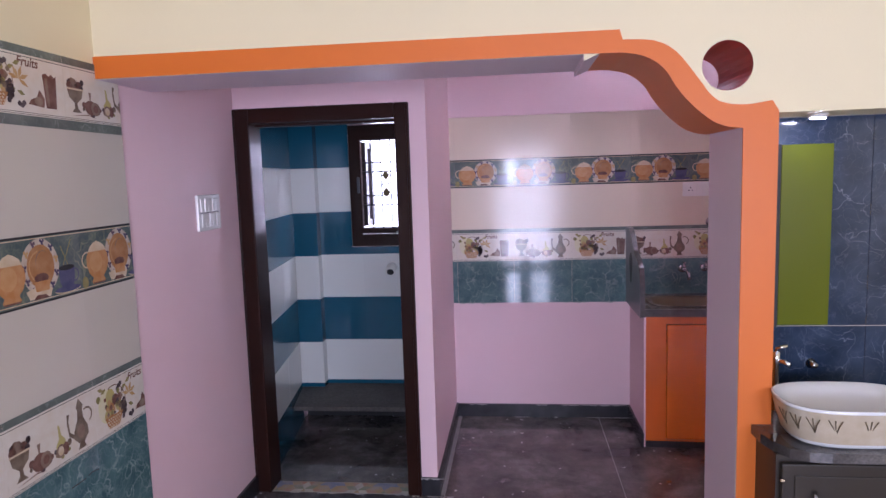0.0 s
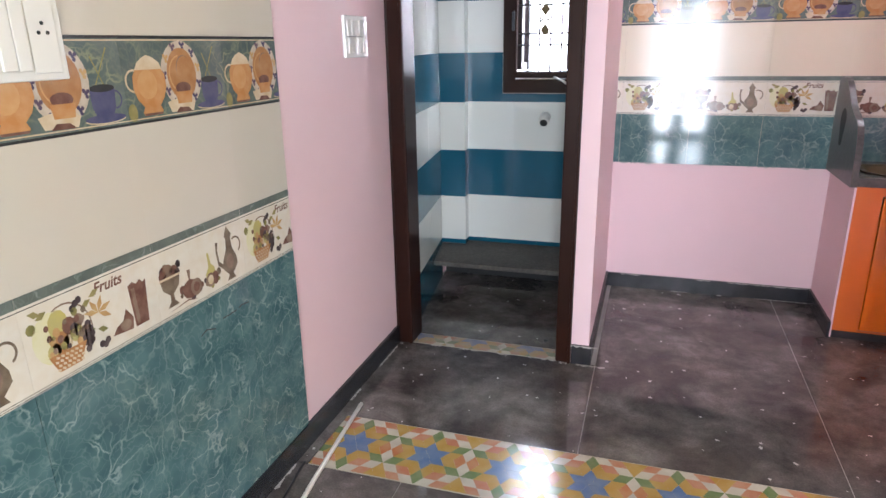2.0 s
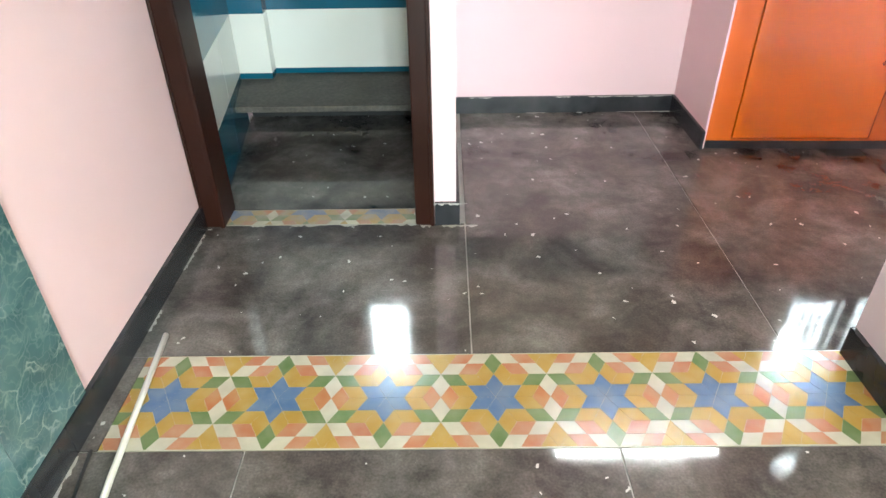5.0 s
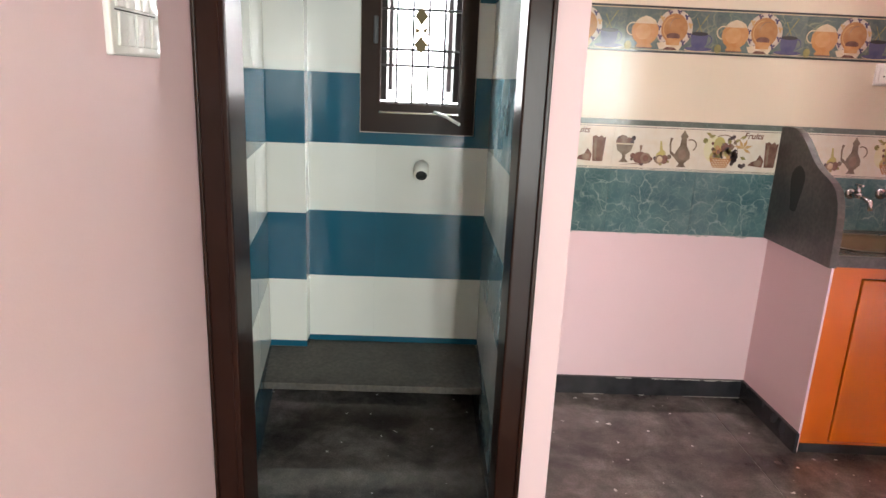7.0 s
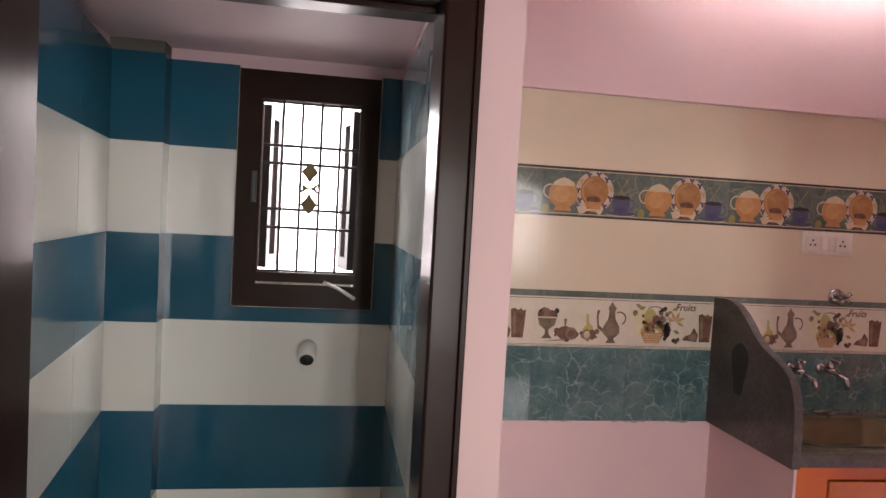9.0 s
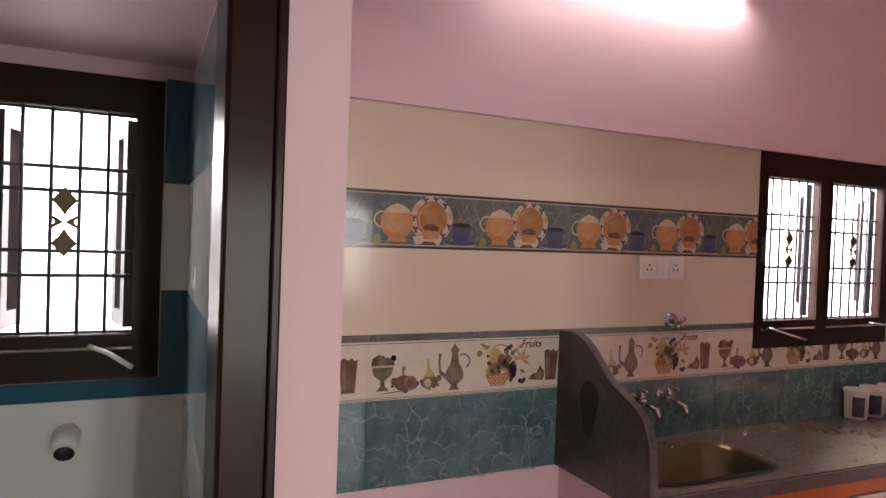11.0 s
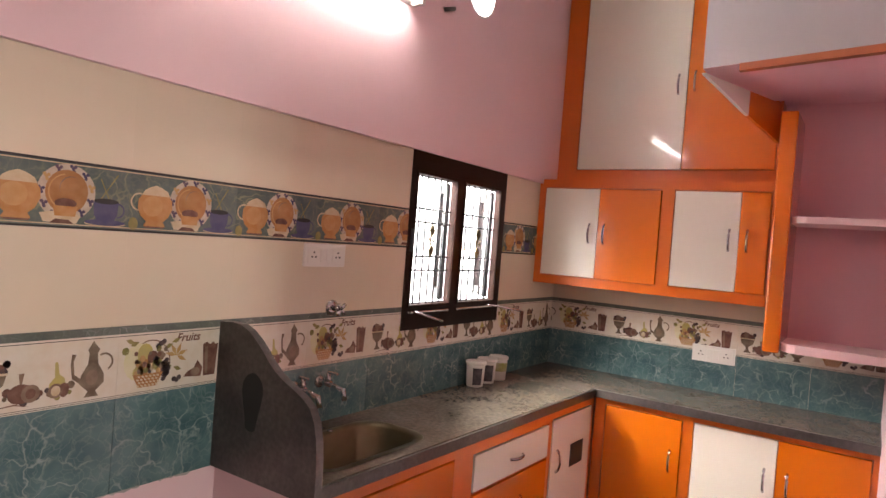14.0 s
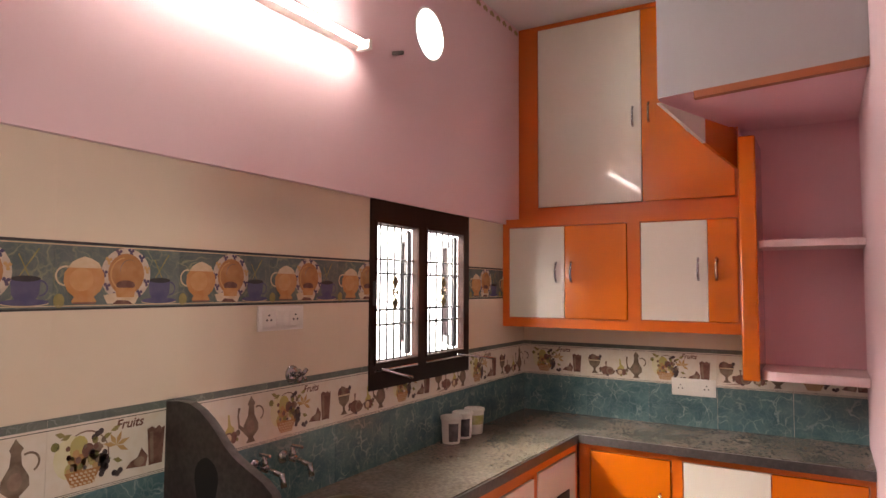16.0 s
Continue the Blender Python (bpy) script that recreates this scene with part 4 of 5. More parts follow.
# paint pots on the worktop
def pot(x, y, label, stripe):
    p = thing("plastic_pot", label, "pot", "pots on the worktop", (x, y, TOP))
    part("tub", lathe([(0, 0), (0.044, 0), (0.047, 0.004), (0.053, 0.125), (0.053, 0.130), (0, 0.130)], 24), PLASTIC, p)
    part("lid", lathe([(0, 0.130), (0.058, 0.130), (0.059, 0.145), (0.055, 0.149), (0.050, 0.144), (0, 0.144)], 24), PLASTIC, p)
    bm = lathe([(0.0492, 0.015), (0.0525, 0.085), (0.0538, 0.114)] if stripe is LABEL_A else [(0.0512, 0.058), (0.0536, 0.112)], 24)
    bmesh.ops.delete(bm, geom=[f for f in bm.faces if not 198 < math.degrees(math.atan2(f.calc_center_median().y, f.calc_center_median().x)) % 360 < 262 and (stripe is LABEL_A)], context="FACES")
    part("label_panel", bm, stripe, p, "printed label")
    p.scale = (0.98, 0.98, 0.93)
    return p


LABEL_A = mat("dark_wrap", (0.022, 0.018, 0.022), 0.4, vary=0.4, scale=22, second=(0.30, 0.26, 0.27), amount=0.35)
LABEL_B = mat("green_wrap", (0.35, 0.36, 0.08), 0.4, vary=0.4, scale=30, second=(0.6, 0.55, 0.4), amount=0.9)
pot(3.82, 4.928, "white plastic pot with a dark label", LABEL_A)
pot(3.955, 4.934, "white plastic pot with a dark label", LABEL_A)
pot(4.085, 4.932, "white plastic pot with a yellow-green label", LABEL_B)

# ---- wash basin alcove ----
vanity = thing("vanity_cabinet", "dark brown laminate vanity cabinet under a granite top", "cabinet")
part("body", plate([(2.205, 2.742), (2.205, 2.575), (3.34, 2.575), (3.34, 2.98), (2.256, 2.98), (2.256, 2.742)], 0.0, 0.82, axes="xyz"), BROWN_LAM, vanity)
for a, b in ((2.215, 2.76), (2.78, 3.32)):
    d = part("door", soft_box(a, b, 2.553, 2.575, 0.05, 0.80, 0.004), BROWN_LAM, vanity)
    part("panel", soft_box(a + 0.035, b - 0.035, 2.549, 2.553, 0.10, 0.765, 0.003), BROWN_LAM, d)
    handle(d, a + 0.09 if a < 2.5 else a + 0.06, 2.549, 0.66, True, (0, -1))
    part("hinge", soft_box(a - 0.006, a + 0.006, 2.547, 2.553, 0.745, 0.755, 0.002), BRASS, d)
vt = plate([(2.256, 2.984), (2.256, 2.742), (2.188, 2.742), (2.190, 2.66), (2.205, 2.60), (2.235, 2.55), (2.28, 2.525), (2.34, 2.518), (3.34, 2.518), (3.34, 2.984)], 0.82, 0.85, axes="xyz")
tagged(part("worktop", vt, FLOOR), "speckled dark granite vanity top with a rounded corner", "worktop")
basin = thing("wash_basin", "white vessel basin with a gold leaf pattern outside", "basin", at=(2.442, 2.66, 0.85))
basin.scale = (0.79, 0.9, 0.84)


def superellipse(rx, ry, n=40, p=2.8):
    out = []
    for i in range(n):
        a = 2 * math.pi * i / n
        c, s = math.cos(a), math.sin(a)
        out.append((rx * math.copysign(abs(c) ** (2 / p), c), ry * math.copysign(abs(s) ** (2 / p), s)))
    return out


bm = bmesh.new()
loops = []
for rx, ry, z in ((0.205, 0.118, 0.0), (0.222, 0.132, 0.010), (0.246, 0.149, 0.075), (0.262, 0.157, 0.140), (0.264, 0.158, 0.148), (0.258, 0.152, 0.150), (0.24, 0.138, 0.12), (0.16, 0.09, 0.045)):
    loops.append([bm.verts.new((x, y, z)) for x, y in superellipse(rx, ry)])
for a, b in zip(loops, loops[1:]):
    for i in range(40):
        bm.faces.new((a[i], a[(i + 1) % 40], b[(i + 1) % 40], b[i])).smooth = True
bm.faces.new(loops[-1])
bm.faces.new(loops[0])
part("bowl", bm, CERAMIC, basin)
bm = bmesh.new()
lo2 = []
for rx, ry, z in ((0.229, 0.1375, 0.022), (0.2475, 0.1503, 0.075), (0.2632, 0.1583, 0.138)):
    lo2.append([bm.verts.new((x, y, z)) for x, y in superellipse(rx, ry)])
for a, b in zip(lo2, lo2[1:]):
    for i in range(40):
        bm.faces.new((a[i], a[(i + 1) % 40], b[(i + 1) % 40], b[i])).smooth = True
SPRIG_INK = mat("dark_gold_print", (0.15, 0.105, 0.05), 0.4, vary=0.2, scale=30)
SPRIG = mat("beige_glaze", (0.50, 0.41, 0.28), 0.25, vary=0.2, scale=20, second=(0.58, 0.50, 0.38), amount=1.0)
part("band", bm, SPRIG, basin, "beige glazed band")
for k in range(9):
    a = radians(190 + 20 * k)
    cx, cy = 0.256 * math.cos(a), 0.156 * math.sin(a)
    for lean in (-0.5, 0.0, 0.5):
        d = Vector((-math.sin(a), math.cos(a), 0))
        o = Vector((math.copysign(abs(math.cos(a)) ** 0.72, math.cos(a)) * 0.262, math.copysign(abs(math.sin(a)) ** 0.72, math.sin(a)) * 0.1585, 0))
        part("sprig", tube([o + Vector((0, 0, 0.06)) * 1 + o.normalized() * -0.018, o + d * lean * 0.02 + Vector((0, 0, 0.09)) - o.normalized() * 0.006, o + d * lean * 0.045 + Vector((0, 0, 0.115))], 0.0022, 5), SPRIG_INK, basin)
mixer = thing("basin_tap", "tall chrome pillar tap beside the basin", "tap", at=(2.31, 2.87, 0.85))
mixer.scale = (0.7, 0.7, 0.88)
part("pillar", lathe([(0, 0), (0.024, 0), (0.024, 0.006), (0.017, 0.012), (0.017, 0.19), (0.021, 0.20), (0.021, 0.235), (0, 0.24)], 18), BRIGHT, mixer)
part("spout", tube([(0, 0, 0.20), (0.03, -0.03, 0.20), (0.05, -0.05, 0.19)], 0.010, 10), BRIGHT, mixer)
part("lever", tube([(0, 0, 0.238), (0.0, 0.0, 0.25), (0.05, -0.01, 0.258)], 0.007, 8), BRIGHT, mixer)
cup = thing("wall_panel", "olive green glossy panel with a black edge", "wall panel")
part("green_panel", soft_box(2.352, 2.522, 2.973, 2.985, 1.124, 1.757, 0.002), GREEN_LAM, cup, "olive green glossy panel")
part("edge", soft_box(2.338, 2.351, 2.971, 2.985, 1.118, 1.76, 0.002), DARK, cup, "black edge strip")
angle_valve = thing("stop_valve", "small chrome stop valve on the navy tiles", "valve")
part("body", turned(lathe([(0, 0), (0.018, 0), (0.018, 0.006), (0.010, 0.010), (0.010, 0.04), (0, 0.04)], 14), Matrix.Translation((2.47, 2.98, 0.985)) @ pose(0, 0, 0, 90, 0, 0)), CHROME, angle_valve)

# ---- loose on the hall floor ----
conduit = thing("conduit_pipe", "thin white plastic conduit lying along the skirting", "pipe")
part("length", tube([(0.082, 3.19, 0.009), (0.110, 2.90, 0.009), (0.135, 2.66, 0.010), (0.185, 2.28, 0.009), (0.215, 1.9, 0.009)], 0.009, 8), PLASTIC, conduit)
conduit2 = thing("cable", "thin black cable lying along the skirting", "cable")
part("length", tube([(0.045, 2.75, 0.005), (0.075, 2.55, 0.005), (0.10, 2.33, 0.005), (0.13, 2.0, 0.005)], 0.005, 6), DARK, conduit2)
# gold stencil along the ceiling's edge
sten = structure(thing("ceiling_border", "gold stencilled border on the cornice", "trim"), "gold stencilled border on the cornice", "trim")
for i in range(26):
    x = 2.9 + i * 0.09
    part("stencil_leaf", plate([(x, CEIL - 0.03), (x + 0.03, CEIL - 0.012), (x + 0.065, CEIL - 0.03), (x + 0.05, CEIL - 0.05), (x + 0.03, CEIL - 0.04), (x + 0.012, CEIL - 0.052)], BACK - 0.0335, BACK - 0.0325), GOLD, sten)

# ---- tiles: local x along the wall, front towards -y, z up ----
P = 0.387
G = 0.0003


def clipped(bm, u0, u1, v0, v1):
    for co, no in (((u0, 0, 0), (-1, 0, 0)), ((u1, 0, 0), (1, 0, 0)), ((0, 0, v0), (0, 0, -1)), ((0, 0, v1), (0, 0, 1))):
        bmesh.ops.bisect_plane(bm, geom=list(bm.verts) + list(bm.edges) + list(bm.faces), plane_co=co, plane_no=no, clear_outer=True, dist=1e-5)
    return bm


def shape(bm, pts, level, index):
    plate(pts, -0.006 - 0.00025 * level, -0.006 - 0.00025 * level, index=index, bm=bm)


def blob(bm, cx, cz, rx, rz, level, index, n=14):
    shape(bm, ring_points(cx, cz, rx, rz, n), level, index)


def ringed(bm, cx, cz, r, w, a0, a1, level, index, sx=1.0):
    outer = [(cx + sx * r * math.cos(radians(a)), cz + r * math.sin(radians(a))) for a in range(int(a0), int(a1) + 1, 15)]
    inner = [(cx + sx * (r - w) * math.cos(radians(a)), cz + (r - w) * math.sin(radians(a))) for a in range(int(a0), int(a1) + 1, 15)]
    shape(bm, outer + inner[::-1], level, index)


def plain_tile(w, h, g=0.0001):
    return boxes((g, w - g, -0.006, 0, G, h - G))


PRINT_NAMES = list(PRINT)
IDX = {k: i + 2 for i, k in enumerate(PRINT_NAMES)}


def crockery_tile(h):
    """Border tile with a printed mug, a flowered plate and a violet cup."""
    bm = boxes((G, P - G, -0.006, 0, G, h - G))
    s = h / 0.19
    N = IDX
    for z in (0.010, h - 0.012):
        shape(bm, rect(G, P - G, z, z + 0.003), 1, N["cream"])
    shape(bm, rect(G, P - G, h - 0.007, h - G), 1, N["line"])
    shape(bm, rect(G, P - G, G, 0.006), 1, N["line"])
    # violet cup on its saucer
    blob(bm, 0.318, 0.020 * s, 0.060, 0.008 * s, 1, N["cream"], 18)
    blob(bm, 0.318, 0.023 * s, 0.060, 0.009 * s, 2, N["violet"], 18)
    shape(bm, [(0.296, 0.024 * s), (0.340, 0.024 * s), (0.352, 0.045 * s), (0.355, 0.085 * s), (0.281, 0.085 * s), (0.284, 0.045 * s)], 3, N["violet"])
    blob(bm, 0.318, 0.085 * s, 0.037, 0.008 * s, 4, N["line"], 14)
    ringed(bm, 0.352, 0.060 * s, 0.022, 0.004, -90, 90, 3, N["violet"])
    shape(bm, [(0.300, 0.09 * s), (0.303, 0.09 * s), (0.350, 0.165 * s), (0.346, 0.166 * s)], 2, N["leaf"])
    shape(bm, [(0.325, 0.09 * s), (0.328, 0.09 * s), (0.300, 0.15 * s), (0.297, 0.148 * s)], 2, N["leaf"])
    # plate with a flowered rim, and a cup before it
    blob(bm, 0.207, 0.100 * s, 0.078, 0.079 * s, 4, N["plate"], 28)
    for k in range(11):
        a = radians(32.7 * k + 14)
        cx, cz = 0.207 + 0.068 * math.cos(a), 0.100 * s + 0.069 * s * math.sin(a)
        for dx, dz in ((0, 0), (0.006, 0.004), (-0.005, 0.006), (0.002, -0.007)):
            blob(bm, cx + dx, cz + dz, 0.0052, 0.0052, 5, N["flower"] if k % 4 else N["gold_leaf"], 6)
    blob(bm, 0.207, 0.102 * s, 0.057, 0.061 * s, 6, N["rust"], 24)
    ringed(bm, 0.207, 0.102 * s, 0.050, 0.004, 100, 250, 7, N["glow_peach"])
    blob(bm, 0.216, 0.112 * s, 0.030, 0.034 * s, 7, N["brown"], 18)
    blob(bm, 0.218, 0.108 * s, 0.031, 0.036 * s, 8, N["rust"], 18)
    blob(bm, 0.205, 0.070 * s, 0.030, 0.014 * s, 9, N["wine"], 14)
    shape(bm, [(0.150, 0.016 * s), (0.236, 0.014 * s), (0.246, 0.034 * s), (0.228, 0.048 * s), (0.180, 0.048 * s), (0.138, 0.040 * s)], 9, N["cream"])
    shape(bm, [(0.178, 0.034 * s), (0.232, 0.034 * s), (0.238, 0.062 * s), (0.172, 0.062 * s)], 10, N["peach"])
    shape(bm, [(0.165, 0.014 * s), (0.230, 0.013 * s), (0.215, 0.024 * s), (0.180, 0.026 * s)], 11, N["wine"])
    # round mug with a foaming top
    shape(bm, [(0.052, 0.016 * s), (0.114, 0.016 * s), (0.118, 0.024 * s), (0.110, 0.036 * s), (0.128, 0.052 * s), (0.140, 0.078 * s), (0.138, 0.104 * s), (0.124, 0.122 * s), (0.042, 0.122 * s), (0.027, 0.104 * s), (0.025, 0.078 * s), (0.036, 0.052 * s), (0.055, 0.036 * s), (0.047, 0.024 * s)], 12, N["peach"])
    blob(bm, 0.074, 0.084 * s, 0.034, 0.032 * s, 13, N["glow_peach"], 18)
    shape(bm, [(0.052, 0.016 * s), (0.114, 0.016 * s), (0.116, 0.021 * s), (0.050, 0.021 * s)], 13, N["wine"])
    shape(bm, [(0.036, 0.117 * s), (0.130, 0.117 * s), (0.122, 0.132 * s), (0.102, 0.143 * s), (0.082, 0.149 * s), (0.062, 0.142 * s), (0.046, 0.132 * s)], 13, N["cream"])
    ringed(bm, 0.030, 0.094 * s, 0.028, 0.005, 75, 285, 11, N["cream"])
    blob(bm, 0.016, 0.026 * s, 0.015, 0.020 * s, 1, N["leaf"], 12)
    return bm


def fruit_ground(h):
    bm = boxes((G, P - G, -0.006, 0, G, h - G))
    N = IDX
    for f in bm.faces:
        f.material_index = N["ground"]
    shape(bm, rect(G, P - G, h - 0.024, h - G), 1, 1)
    shape(bm, rect(G, P - G, h - 0.032, h - 0.030), 1, N["line"])
    shape(bm, rect(G, P - G, 0.008, 0.0095), 1, N["line"])
    shape(bm, rect(G, P - G, 0.003, 0.0045), 1, N["line"])
    return bm


def letters(bm, text, u, v, size, level, index):
    """Flat lettering in the built-in font."""
    c = bpy.data.curves.new("lettering", "FONT")
    c.body, c.size, c.shear, c.offset = text, size, 0.25, 0.0009
    o = bpy.data.objects.new("lettering", c)
    me = o.to_mesh()
    me.transform(Matrix.Translation((u, -0.006 - 0.00025 * level, v)) @ pose(0, 0, 0, 90, 0, 6))
    n0 = len(bm.faces)
    bm.from_mesh(me)
    bm.faces.ensure_lookup_table()
    for f in bm.faces[n0:]:
        f.material_index = index
        for w in f.verts:
            w.co.y = -0.006 - 0.00025 * level
    o.to_mesh_clear()
    bpy.data.objects.remove(o)
    bpy.data.curves.remove(c)


def basket_tile(h):
    """Border tile with a printed fruit basket, the word Fruits and a tall jar."""
    bm = fruit_ground(h)
    N, s = IDX, h / 0.21
    ringed(bm, 0.105, 0.085 * s, 0.082, 0.004, 0, 180, 1, N["brown"], 0.85)
    blob(bm, 0.066, 0.100 * s, 0.048, 0.056 * s, 2, N["pale"], 16)
    blob(bm, 0.086, 0.122 * s, 0.026, 0.032 * s, 3, N["yellow"], 12)
    blob(bm, 0.022, 0.135 * s, 0.012, 0.012 * s, 2, N["leaf"], 8)
    for cx, cz, r, k in ((0.085, 0.083, 0.022, "rust"), (0.112, 0.110, 0.018, "wine"), (0.128, 0.088, 0.018, "yellow"), (0.103, 0.078, 0.013, "cream"), (0.138, 0.112, 0.014, "brown"), (0.066, 0.068, 0.018, "yellow"), (0.140, 0.072, 0.012, "wine")):
        blob(bm, cx, cz * s, r, r * 1.1 * s, 4, N[k], 12)
    for cx, cz in ((0.150, 0.088), (0.160, 0.096), (0.155, 0.076), (0.165, 0.082), (0.160, 0.062), (0.168, 0.070), (0.148, 0.066), (0.158, 0.050), (0.150, 0.056), (0.165, 0.056), (0.152, 0.040), (0.137, 0.150), (0.128, 0.142), (0.147, 0.155), (0.190, 0.034), (0.200, 0.030), (0.208, 0.037)):
        blob(bm, cx, cz * s, 0.0085, 0.0085 * s, 5, N["grape"], 9)
    shape(bm, [(0.068, 0.022 * s), (0.128, 0.022 * s), (0.150, 0.062 * s), (0.048, 0.062 * s)], 6, N["rust"])
    for r in range(4):
        for c in range(6):
            a = 0.062 + c * 0.0125 + (r % 2) * 0.005 + (1 - r) * 0.001
            shape(bm, [(a, (0.026 + r * 0.009) * s), (a + 0.008, (0.023 + r * 0.009) * s), (a + 0.009, (0.028 + r * 0.009) * s), (a + 0.001, (0.031 + r * 0.009) * s)], 7, N["cream"])
    for ang in (20, 70, 120, 165, -30):
        a = radians(ang)
        ux, uz, px, pz = math.cos(a), math.sin(a), -math.sin(a), math.cos(a)
        shape(bm, [(0.195, 0.108 * s), (0.195 + 0.02 * ux + 0.007 * px, 0.108 * s + 0.02 * uz + 0.007 * pz), (0.195 + 0.042 * ux, 0.108 * s + 0.042 * uz), (0.195 + 0.02 * ux - 0.007 * px, 0.108 * s + 0.02 * uz - 0.007 * pz)], 3, N["gold_leaf"])
    rng = random.Random(7)
    for k in range(26):
        cx, cz, r = rng.uniform(0.05, 0.175), rng.uniform(0.062, 0.135), rng.uniform(0.005, 0.010)
        blob(bm, cx, cz * s, r, r * 1.1 * s, 5, N[("leaf", "wine", "brown", "grape", "bronze", "gold_leaf")[k % 6]], 8)
    for cx, cz, d in ((0.035, 0.150, 1), (0.050, 0.158, -1), (0.150, 0.135, 1), (0.180, 0.075, -1), (0.175, 0.150, 1), (0.215, 0.062, -1)):
        shape(bm, [(cx, cz * s), (cx + 0.014 * d, (cz + 0.012) * s), (cx + 0.030 * d, (cz + 0.010) * s), (cx + 0.016 * d, (cz - 0.003) * s)], 4, N["leaf"])
    letters(bm, "Fruits", 0.190, 0.150 * s, 0.038, 3, N["wine"])
    shape(bm, [(0.300, 0.030 * s), (0.345, 0.030 * s), (0.352, 0.135 * s), (0.342, 0.130 * s), (0.332, 0.140 * s), (0.320, 0.132 * s), (0.308, 0.140 * s), (0.292, 0.134 * s)], 2, N["wine"])
    shape(bm, [(0.306, 0.036 * s), (0.316, 0.036 * s), (0.312, 0.125 * s), (0.300, 0.125 * s)], 3, N["brown"])
    shape(bm, [(0.225, 0.036 * s), (0.290, 0.030 * s), (0.296, 0.058 * s), (0.275, 0.085 * s), (0.262, 0.060 * s), (0.240, 0.052 * s)], 2, N["wine"])
    blob(bm, 0.268, 0.048 * s, 0.018, 0.014 * s, 3, N["brown"], 10)
    return bm


def goblet_tile(h):
    """Border tile with a printed goblet, pots, pears and a tall jug."""
    bm = fruit_ground(h)
    N, s = IDX, h / 0.21
    shape(bm, [(0.030, 0.030 * s), (0.075, 0.030 * s), (0.060, 0.045 * s), (0.058, 0.062 * s), (0.082, 0.080 * s), (0.090, 0.110 * s), (0.012, 0.110 * s), (0.020, 0.080 * s), (0.044, 0.062 * s), (0.044, 0.045 * s)], 2, N["bronze"])
    for cx, cz, r, k in ((0.025, 0.118, 0.014, "wine"), (0.046, 0.126, 0.018, "brown"), (0.068, 0.120, 0.016, "wine"), (0.082, 0.114, 0.010, "grape")):
        blob(bm, cx, cz * s, r, r * s, 3, N[k], 11)
    shape(bm, [(0.010, 0.105 * s), (0.092, 0.105 * s), (0.090, 0.111 * s), (0.012, 0.111 * s)], 4, N["cream"])
    rng = random.Random(11)
    for k in range(20):
        cx, cz, r = rng.uniform(0.085, 0.255), rng.uniform(0.026, 0.060), rng.uniform(0.006, 0.012)
        blob(bm, cx, cz * s, r, r * s, 1, N[("wine", "brown", "bronze", "leaf", "grape")[k % 5]], 9)
    for k in range(12):
        blob(bm, rng.uniform(0.014, 0.090), rng.uniform(0.108, 0.140) * s, 0.010, 0.010 * s, 2, N[("wine", "grape", "brown")[k % 3]], 9)
    blob(bm, 0.125, 0.052 * s, 0.032, 0.026 * s, 2, N["wine"], 14)
    blob(bm, 0.150, 0.050 * s, 0.024, 0.024 * s, 3, N["brown"], 14)
    blob(bm, 0.150, 0.050 * s, 0.013, 0.014 * s, 4, N["wine"], 12)
    shape(bm, [(0.122, 0.075 * s), (0.127, 0.075 * s), (0.132, 0.105 * s), (0.118, 0.105 * s)], 2, N["brown"])
    shape(bm, [(0.195, 0.040 * s), (0.225, 0.036 * s), (0.242, 0.055 * s), (0.236, 0.080 * s), (0.222, 0.092 * s), (0.216, 0.125 * s), (0.208, 0.125 * s), (0.210, 0.085 * s), (0.196, 0.068 * s)], 2, N["yellow"])
    blob(bm, 0.214, 0.048 * s, 0.020, 0.020 * s, 3, N["brown"], 14)
    blob(bm, 0.214, 0.048 * s, 0.013, 0.014 * s, 4, N["cream"], 12)
    blob(bm, 0.236, 0.048 * s, 0.014, 0.020 * s, 3, N["wine"], 12)
    shape(bm, [(0.292, 0.018 * s), (0.334, 0.018 * s), (0.324, 0.034 * s), (0.348, 0.056 * s), (0.346, 0.080 * s), (0.328, 0.110 * s), (0.325, 0.140 * s), (0.331, 0.150 * s), (0.318, 0.165 * s), (0.311, 0.176 * s), (0.305, 0.165 * s), (0.296, 0.150 * s), (0.301, 0.140 * s), (0.298, 0.110 * s), (0.280, 0.080 * s), (0.278, 0.056 * s), (0.302, 0.034 * s)], 3, N["bronze"])
    blob(bm, 0.312, 0.072 * s, 0.018, 0.022 * s, 4, N["brown"], 14)
    ringed(bm, 0.345, 0.112 * s, 0.028, 0.006, -60, 120, 2, N["bronze"])
    shape(bm, [(0.282, 0.070 * s), (0.262, 0.085 * s), (0.258, 0.120 * s), (0.264, 0.140 * s), (0.252, 0.142 * s), (0.250, 0.112 * s), (0.256, 0.074 * s), (0.278, 0.058 * s)], 2, N["bronze"])
    shape(bm, [(0.028, 0.018 * s), (0.110, 0.024 * s), (0.150, 0.016 * s), (0.110, 0.028 * s)], 3, N["wine"])
    return bm


PRINTED = [PRINT[k] for k in PRINT_NAMES]


def tile_object(bm, mats, m, parent):
    me = bpy.data.meshes.new("wall_tile")
    bm.to_mesh(me)
    bm.free()
    for k in mats:
        me.materials.append(k)
    return tile_like(me, m, parent)


def tile_like(me, m, parent):
    ob = new("wall_tile", me)
    ob.parent = parent
    ob.matrix_world = m
    return ob


